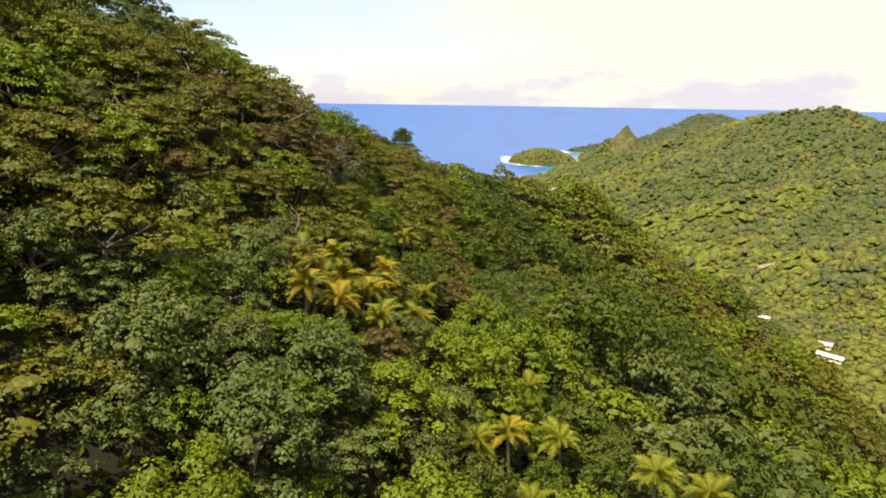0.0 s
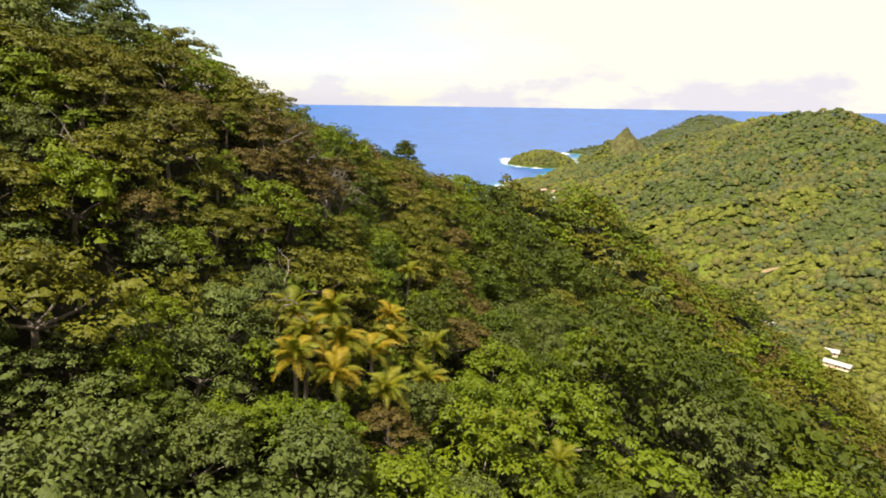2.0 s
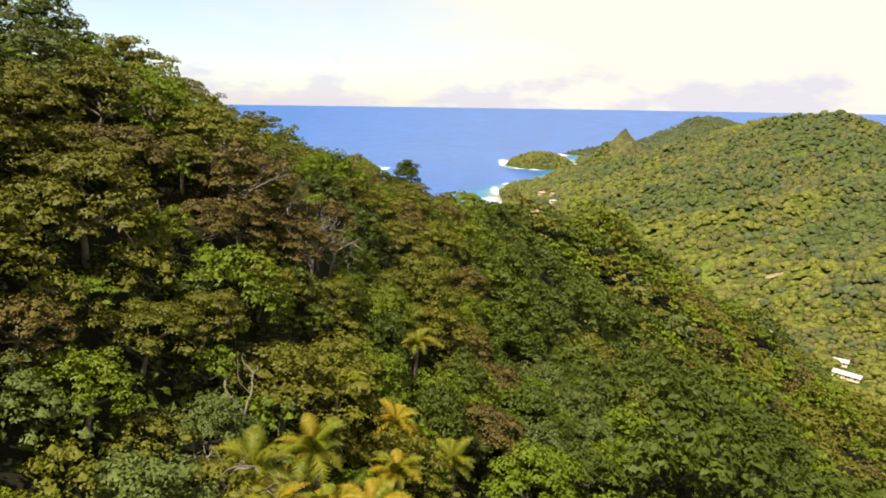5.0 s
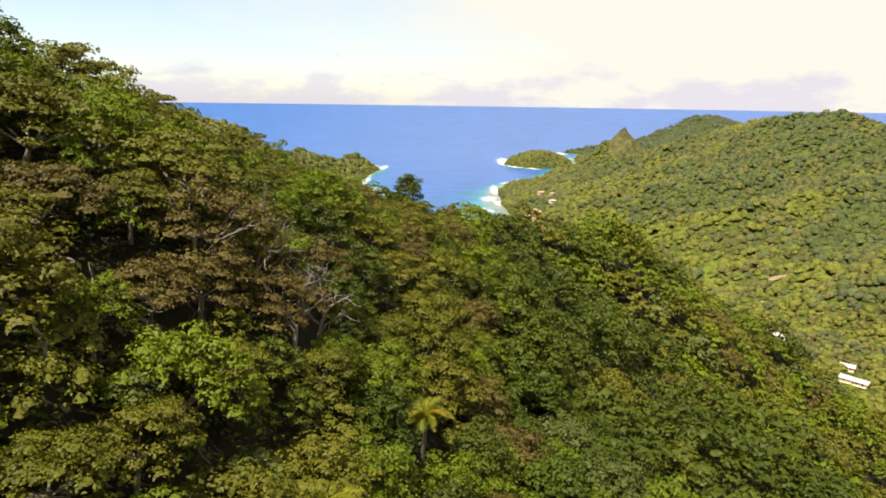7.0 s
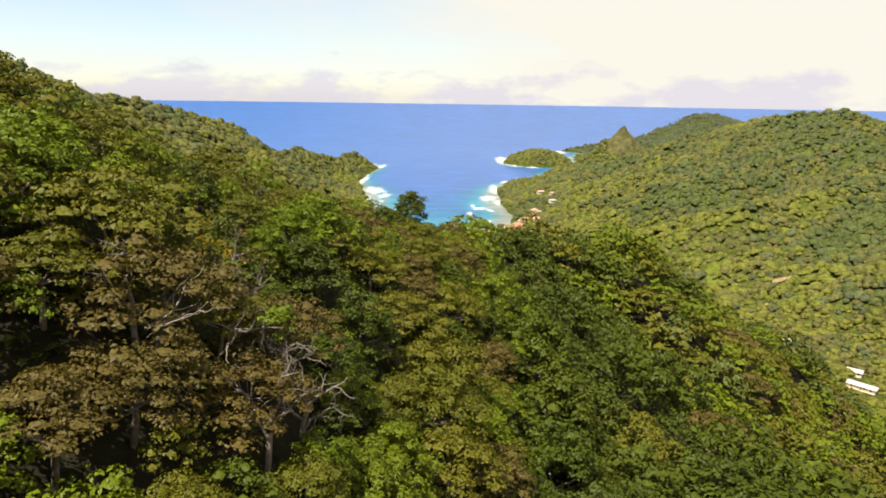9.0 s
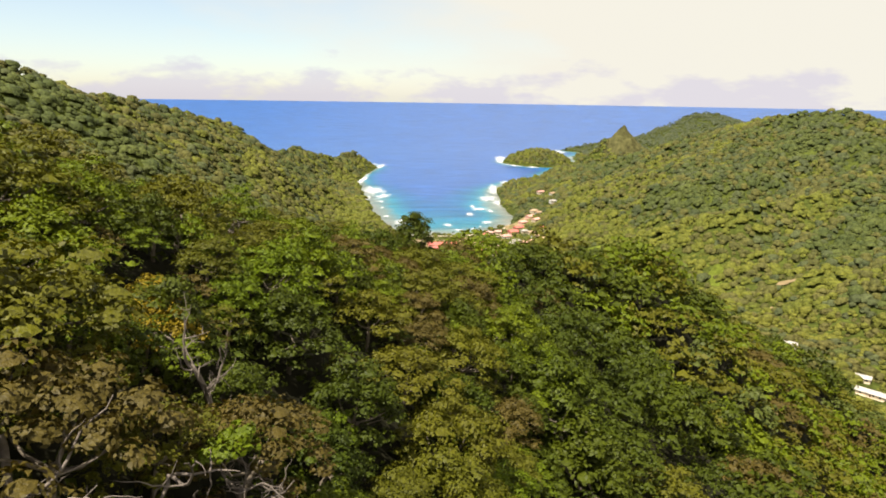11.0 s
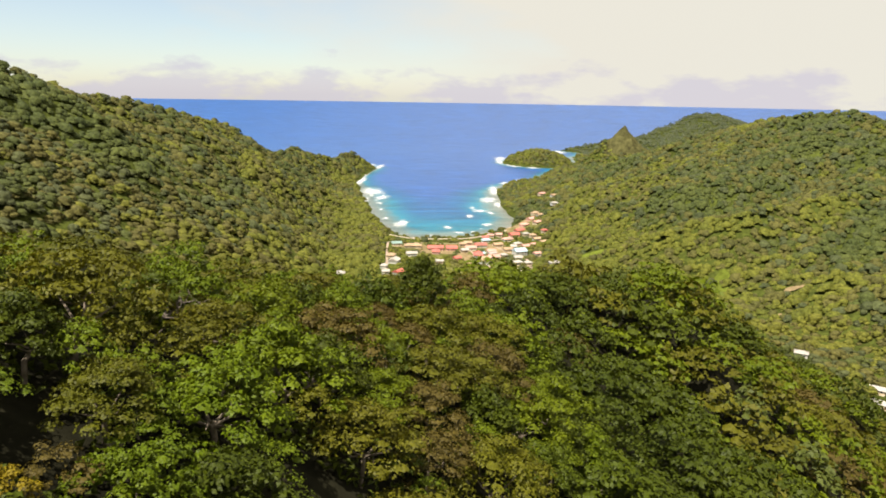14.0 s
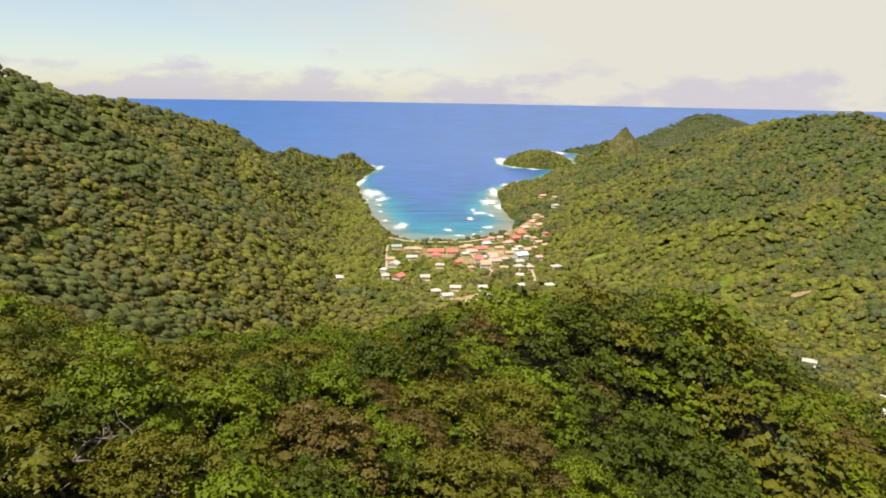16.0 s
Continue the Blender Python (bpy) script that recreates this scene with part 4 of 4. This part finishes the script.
def draped(name, pts, material, lift, label, category, seed=0, clear=True):
    """A ragged patch laid over the ground: rings from a centre (x, y, rx, ry, turn)."""
    r = np.random.default_rng(seed + 500)
    x, y, rx, ry, turn = pts
    na_, nr2 = 28, 6
    ph = r.uniform(0, 6.28, 4)
    vs, fs = [(x, y)], []
    for k in range(1, nr2 + 1):
        for i in range(na_):
            w = 2 * math.pi * i / na_
            e = 1 + 0.16 * math.sin(2 * w + ph[0]) + 0.12 * math.sin(3 * w + ph[1]) + 0.08 * math.sin(7 * w + ph[2])
            px, py = rx * e * k / nr2 * math.cos(w), ry * e * k / nr2 * math.sin(w)
            c, s = math.cos(radians(turn)), math.sin(radians(turn))
            vs.append((x + px * c - py * s, y + px * s + py * c))
    for k in range(nr2):
        for i in range(na_):
            j = (i + 1) % na_
            if k == 0:
                fs.append((0, 1 + i, 1 + j, 1 + j))
            else:
                o = 1 + (k - 1) * na_
                fs.append((o + i, o + na_ + i, o + na_ + j, o + j))
    bm = bmesh.new()
    xy = np.array(vs)
    zz = np.maximum.reduce([ground(xy[:, 0] + a, xy[:, 1] + b) for a, b in ((0, 0), (2, 0), (-2, 0), (0, 2), (0, -2))]) + lift
    bv = [bm.verts.new((p[0], p[1], q)) for p, q in zip(xy, zz)]
    for f in fs:
        bm.faces.new([bv[i] for i in dict.fromkeys(f)])
    me = bpy.data.meshes.new(name)
    bm.to_mesh(me)
    bm.free()
    me.materials.append(material)
    tagged(new(name, me), label, category, kind="structure")
    if not clear:
        return
    HOUSES.append((x, y, min(rx, ry) * 0.9 + 3.5))
    if max(rx, ry) > 1.6 * min(rx, ry):
        c, s, o = math.cos(radians(turn)), math.sin(radians(turn)), max(rx, ry) * 0.5
        if ry > rx:
            c, s = -s, c
        HOUSES.extend([(x + c * o, y + s * o, min(rx, ry) * 0.9), (x - c * o, y - s * o, min(rx, ry) * 0.9)])


def ribbon(name, pts, width, material, lift, label, category):
    """A road along a line on the ground."""
    xs, ys = np.array([p[0] for p in pts], float), np.array([p[1] for p in pts], float)
    s = np.concatenate([[0], np.cumsum(np.hypot(np.diff(xs), np.diff(ys)))])
    u = np.arange(0, s[-1], 4.0)
    x, y = np.interp(u, s, xs), np.interp(u, s, ys)
    k = np.ones(7) / 7
    if len(x) > 9:
        x[3:-3], y[3:-3] = np.convolve(x, k, "valid"), np.convolve(y, k, "valid")
    tx, ty = np.gradient(x), np.gradient(y)
    n = np.hypot(tx, ty) + 1e-9
    lx, ly, rx2, ry2 = x - ty / n * width / 2, y + tx / n * width / 2, x + ty / n * width / 2, y - tx / n * width / 2
    z = np.maximum(ground(lx, ly), ground(rx2, ry2)) + lift
    v = np.concatenate([np.stack([lx, ly, z], 1), np.stack([rx2, ry2, z], 1)])
    m = len(x)
    f = np.array([(i, i + 1, m + i + 1, m + i) for i in range(m - 1)])[:, ::-1]
    tagged(new(name, mesh_of(name, v, f, [material])), label, category, kind="structure")
    HOUSES.extend((float(a), float(b), width * 0.9 + 1.5) for a, b in zip(x[::2], y[::2]))


ribbon("road", ((-65, 630), (-68, 680), (-72, 724), (-76, 790), (-62, 792), (-29, 782), (10, 780), (37, 790), (70, 806), (94, 830), (116, 884)), 3.0, M_ROAD, 0.35, "pale coral road along the shore", "road")
ribbon("road", ((98, 590), (102, 642), (104, 698), (84, 735), (66, 780)), 3.6, M_ROAD, 0.35, "pale village road between the houses", "road")
ribbon("road", ((24, 500), (30, 545), (52, 620), (58, 675), (40, 715), (30, 775)), 3.2, M_ROAD, 0.35, "pale village lane between the gardens", "road")
draped("gardens", (35, 715, 92, 78, 15), M_GARDEN, 0.12, "dry grass and gardens between the village houses", "garden", 30, clear=False)
draped("gardens", (30, 575, 88, 66, 0), M_GARDEN, 0.12, "dry grass and gardens behind the village", "garden", 31, clear=False)
draped("gardens", (135, 895, 26, 66, -32), M_GARDEN, 0.12, "dry grass round the houses on the east shore", "garden", 32, clear=False)
draped("dirt_yard", (-36, 760, 22, 9, 4), M_DIRT, 0.3, "bare tan schoolyard beside the shore road", "yard", 1)
draped("dirt_yard", (27, 700, 12, 26, 5), M_DIRT, 0.3, "bare yellowish open ground in the village", "yard", 2)
draped("dirt_yard", (72, 750, 16, 30, -10), M_DIRT, 0.3, "bare sandy ground between the village houses", "yard", 3)
draped("dirt_yard", (30, 530, 20, 24, 20), M_DIRT, 0.3, "bare earth yard behind the village", "yard", 4)
draped("dirt_yard", (122, 905, 16, 42, -32), M_DIRT, 0.3, "bare pinkish ground round the shore houses", "yard", 5)
draped("dirt_yard", (-6, 735, 30, 20, 0), M_DIRT, 0.3, "bare ground round the red-roofed school", "yard", 6)
draped("dirt_yard", (50, 770, 28, 16, 10), M_DIRT, 0.3, "bare ground beside the shore houses", "yard", 7)
draped("grass_field", (276, 532, 6, 20, -12), M_GRASS, 0.4, "bright green grass clearing in the valley", "field", 8)
draped("grass_field", (304, 336, 11, 7, -30), M_GRASS, 0.4, "bright green pasture beside the farm", "field", 9)
draped("grass_field", (286, 562, 9, 13, 20), M_GRASS, 0.4, "small bright grass clearing under the spur", "field", 16)
draped("grass_field", (193, 604, 12, 10, 0), M_GRASS, 0.4, "bright green gardens below the spur", "field", 17)
draped("grass_field", (188, 700, 13, 10, 0), M_GRASS, 0.4, "bright green plantation beside the village", "field", 18)
draped("dirt_clearing", (328, 500, 9, 5, 0), M_DIRT, 0.4, "orange bare earth clearing in the valley", "clearing", 10)
draped("dirt_clearing", (296, 462, 4, 3, 0), M_DIRT, 0.4, "pale bare earth patch in the valley", "clearing", 11)
draped("grass_field", (140, 640, 18, 14, 10), M_GRASS, 0.4, "light green gardens at the village edge", "field", 15)
# the beach at the head of the bay
ribbon("beach", ((-78, 838), (-60, 822), (-38, 812), (0, 812), (35, 820), (62, 838), (92, 872), (106, 905)), 5, M_SAND, 0.2, "narrow pale sand beach at the bay head", "beach")

# ---- surf ----
def foam_mat():
    m, t = mat_start("surf_foam")
    geo = t.nodes.new("ShaderNodeNewGeometry")
    lie = wire(t, "ShaderNodeMapping", Vector=geo.outputs["Position"], Scale=(0.13, 0.32, 1.0))
    n1 = wire(t, "ShaderNodeTexNoise", Vector=lie.outputs[0], Scale=1.0, Detail=6.0, Roughness=0.75)
    cover = wire(t, "ShaderNodeAttribute", {"attr": "cover"})
    a = wire(t, "ShaderNodeMath", {"op": "MULTIPLY_ADD"}, i0=n1.outputs[0], i1=1.6, i2=-0.62)
    b = wire(t, "ShaderNodeMath", {"op": "ADD"}, i0=a.outputs[0], i1=cover.outputs["Fac"])
    al = ramp(t, b.outputs[0], [(0.55, (0.0,)), (0.85, (1.0,))])
    bs = wire(t, "ShaderNodeBsdfPrincipled", Base_Color=(0.72, 0.72, 0.72, 1), Roughness=0.8, Alpha=al)
    finish(t, bs.outputs[0])
    return m


M_FOAM = foam_mat()
BREAKERS = ((-182, 1790, 17, 70), (-202, 1590, 14, 76), (-196, 1456, 14, 100), (-150, 1285, 30, 87), (-122, 1205, 19, 46), (-152, 1171, 9, 44), (-122, 1136, 9, 14), (-96, 981, 8, 10),
            (-67, 936, 16, 34), (7, 910, 10, 17), (23, 871, 12, 12), (112, 1330, 20, 91), (90, 1196, 20, 62), (66, 1065, 16, 22), (54, 1094, 9, 18), (46, 1011, 10, 20),
            (84, 1047, 8, 17), (72, 938, 9, 18), (46, 880, 6, 9), (58, 902, 4, 8), (105, 1140, 14, 41), (-111, 1066, 6, 12), (-17, 850, 4, 6))
SWELLS = ((192, 2100, 26, 110), (215, 1880, 34, 60), (262, 1822, 24, 30), (445, 2420, 30, 90), (420, 2200, 22, 90), (-215, 1835, 30, 30), (150, 1440, 22, 50), (205, 1535, 30, 26), (180, 1990, 20, 90))
fv, ff, fc, o = [], [], [], 0
rf = np.random.default_rng(9)
for x, y, rx, ry in BREAKERS + SWELLS:
    n, ph = 26, rf.uniform(0, 6.28, 3)
    for k in range(5):
        for i in range(n):
            w = 2 * math.pi * i / n
            e = 1 + 0.2 * math.sin(2 * w + ph[0]) + 0.16 * math.sin(5 * w + ph[1]) + 0.12 * math.sin(9 * w + ph[2])
            fv.append((x + rx * 1.35 * e * k / 4 * math.cos(w), y + ry * 1.25 * e * k / 4 * math.sin(w), 0.35 + 0.5 * (1 - k / 4)))
            fc.append(0.60 * (1 - (k / 4) ** 1.5) + 0.02)
    for k in range(4):
        for i in range(n):
            j = (i + 1) % n
            ff.append((o + k * n + i, o + (k + 1) * n + i, o + (k + 1) * n + j, o + k * n + j))
    o += 5 * n
foam_mesh = mesh_of("surf_foam", fv, ff, [M_FOAM], smooth=True)
at2 = foam_mesh.attributes.new("cover", "FLOAT", "POINT")
at2.data.foreach_set("value", np.array(fc, dtype=np.float32))
tagged(new("surf_foam", foam_mesh), "white broken surf over the reef", "surf", kind="stuff")


LABELS = {"slope_forest": "sunlit green forest on the slopes below the ridge", "hill_forest": "sunlit green forest covering the hills round the bay",
          "coast_forest": "green forest on the outer hills down to the sea", "headland_forest": "grey-green forest on the far headland, haze put into its colour"}
for name, d0, d1, sp, sc, box_, domes, rings, segs, tufts in (("slope_forest", 0, 620, 6.7, 5.2, (-480, 580, -130, 620), 5, 3, 7, 4), ("hill_forest", 620, 1480, 8.2, 6.2, (-450, 760, 250, 1500), 4, 2, 7, 2),
                                                              ("coast_forest", 1480, 2350, 9.6, 7.0, (-420, 760, 1100, 2300), 4, 2, 6, 1), ("headland_forest", 2350, 3100, 9.0, 6.0, (420, 1560, 1900, 2800), 3, 2, 6, 1)):
    fx, fy, fz = scatter(box_[0], box_[1], box_[2], box_[3], sp, in_far(d0, d1), int(d1))
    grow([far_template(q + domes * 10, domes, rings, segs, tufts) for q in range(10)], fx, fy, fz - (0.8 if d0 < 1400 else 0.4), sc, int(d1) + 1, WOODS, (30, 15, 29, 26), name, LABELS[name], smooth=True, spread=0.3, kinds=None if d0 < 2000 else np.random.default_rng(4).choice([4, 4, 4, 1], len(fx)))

# the bare peak above the headland: rock and grass
hx, hy = np.arange(440, 660, 2.6), np.arange(1800, 1990, 2.6)
HX, HY = np.meshgrid(hx, hy)
crag = 4.0 * np.abs(vnoise(HX / 11, HY / 11, 0)) + 2.2 * vnoise(HX / 4.5, HY / 4.5, 1) + 1.2 * vnoise(HX / 2.3, HY / 2.3, 2)
HZ = ground(HX, HY) + 2.5 + crag
hid = np.arange(HX.size).reshape(HX.shape)
hq = np.stack([hid[:-1, :-1], hid[:-1, 1:], hid[1:, 1:], hid[1:, :-1]], -1).reshape(-1, 4)
hq = hq[(np.hypot(HX - 549, HY - 1895) < 72).ravel()[hq].all(1)]
used, inv = np.unique(hq, return_inverse=True)
hv = np.stack([HX, HY, HZ], -1).reshape(-1, 3)[used]
M_CRAG = plain_mat("crag_grass", (0.086, 0.080, 0.030), 0.95, 0.6, 0.07, bump=1.2, spot=(0.050, 0.042, 0.032))
peak_mesh = mesh_of("rocky_peak", hv, inv.reshape(-1, 4), [M_CRAG], smooth=True)
tagged(new("rocky_peak", peak_mesh), "steep grassy rock peak over the headland woods", "rock", kind="structure")


# ---- bare and dead trees on the ridge ----
def crooked(r, start, heading, length, thick, forks):
    """A twisting bare limb that forks into thinner ones."""
    n = 9
    pts, d = [np.array(start, float)], unit(np.array(heading, float))
    for k in range(n):
        d = unit(d + r.normal(0, 0.24, 3) + np.array([0, 0, 0.03]))
        pts.append(pts[-1] + d * length / n)
    out = [tube(pts, np.linspace(thick, thick * 0.22, n + 1), 6)]
    for k in range(forks):
        at = 3 + int(r.integers(0, n - 3))
        side = unit(pts[at + 1] - pts[at] + r.normal(0, 0.75, 3))
        out += crooked(r, pts[at], side, length * r.uniform(0.35, 0.6), thick * 0.5, max(0, forks - 2))
    return out


def dead_tree(x, y, up, turn, scale, seed, cap=None):
    r = np.random.default_rng(seed)
    root = new("dead_tree")
    base = [tube([(0, 0, -2.5), (0.1, 0.05, 0.6), (0.05, 0.2, 1.9), (0.2, 0.1, 3.0)], [0.17, 0.15, 0.13, 0.11])]
    part("trunk", mesh_of("trunk", *join(base), [M_DEAD], smooth=True), None, root)
    for k in range(4):
        w = k * 1.57 + r.uniform(-0.5, 0.5)
        v, f = join(crooked(r, (0.12, 0.12, 1.6 + 0.45 * k), (math.cos(w), math.sin(w), 0.95), r.uniform(2.2, 3.4), 0.085, 4))
        part("limb", mesh_of("limb", v, f, [M_DEAD], smooth=True), None, root)
    if cap:
        c, q = crown_pads(r, 9, 1.0, 0.35, 5.0, 0.42, 0.5)
        v, f, i = pad_leaves(r, c, q, 30, 0.5, 0.2)
        part("crown", mesh_of("crown", v, f, [M_LEAF[cap], M_HEART[cap]], i, smooth=True), None, root, "small flat yellow-green crown")
    root.matrix_basis = Matrix.Translation((x, y, zg(x, y) + up)) @ Matrix.Rotation(radians(turn), 4, "Z") @ Matrix.Rotation(radians(12), 4, "X") @ Matrix.Scale(scale, 4)
    tagged(root, "slender pale tree with a small tufted crown" if cap else "bare grey dead tree with twisted branches in the canopy", "tree", "dead trees on the near ridge")


def bare_bough(x, y, up, turn, seed):
    """A long pale bough that leans out of the canopy."""
    r = np.random.default_rng(seed)
    root = new("bare_bough")
    v, f = join(crooked(r, (0, 0, -1.2), (0.35, 0, 1.0), 2.2, 0.09, 0))
    part("butt", mesh_of("butt", v, f, [M_DEAD], smooth=True), None, root)
    for k, (dx, dy, dz, ln) in enumerate(((1, 0.25, 0.22, 3.6), (1, -0.35, 0.02, 3.4), (0.5, 0.8, 0.1, 2.2))):
        v, f = join(crooked(r, (0.5, 0, 0.7), (dx, dy, dz), ln, 0.065, 2))
        part("limb", mesh_of("limb", v, f, [M_DEAD], smooth=True), None, root)
    root.matrix_basis = Matrix.Translation((x, y, zg(x, y) + up)) @ Matrix.Rotation(radians(turn), 4, "Z")
    tagged(root, "pale bare bough forking out of the canopy", "branch", "dead trees on the near ridge")


for i, (x, y, up, cap) in enumerate(((-9.0, -75.6, 0.9, "bright"), (-7.6, -77.8, 0.6, None), (-8.4, -80.5, 0.4, None), (-13.8, -80, 0.6, None), (-11.6, -70.5, 0.8, None), (-7.1, -101.5, -0.2, None))):
    dead_tree(x, y, up, i * 71, 0.9 + 0.08 * (i % 3), 300 + i, cap)
bare_bough(-18.4, -48.8, 1.3, 20, 41)
for i, (x, y, up, turn) in enumerate(((-14.6, -93.0, 3.2, 200), (-15.4, -88.6, 3.3, 150), (-12.8, -82.4, 2.9, 30), (-10.4, -78.0, 3.1, 300), (-17.0, -101.6, 3.0, 170), (-7.6, -99.0, 2.6, 100))):
    bare_bough(x, y, up, turn, 60 + i)
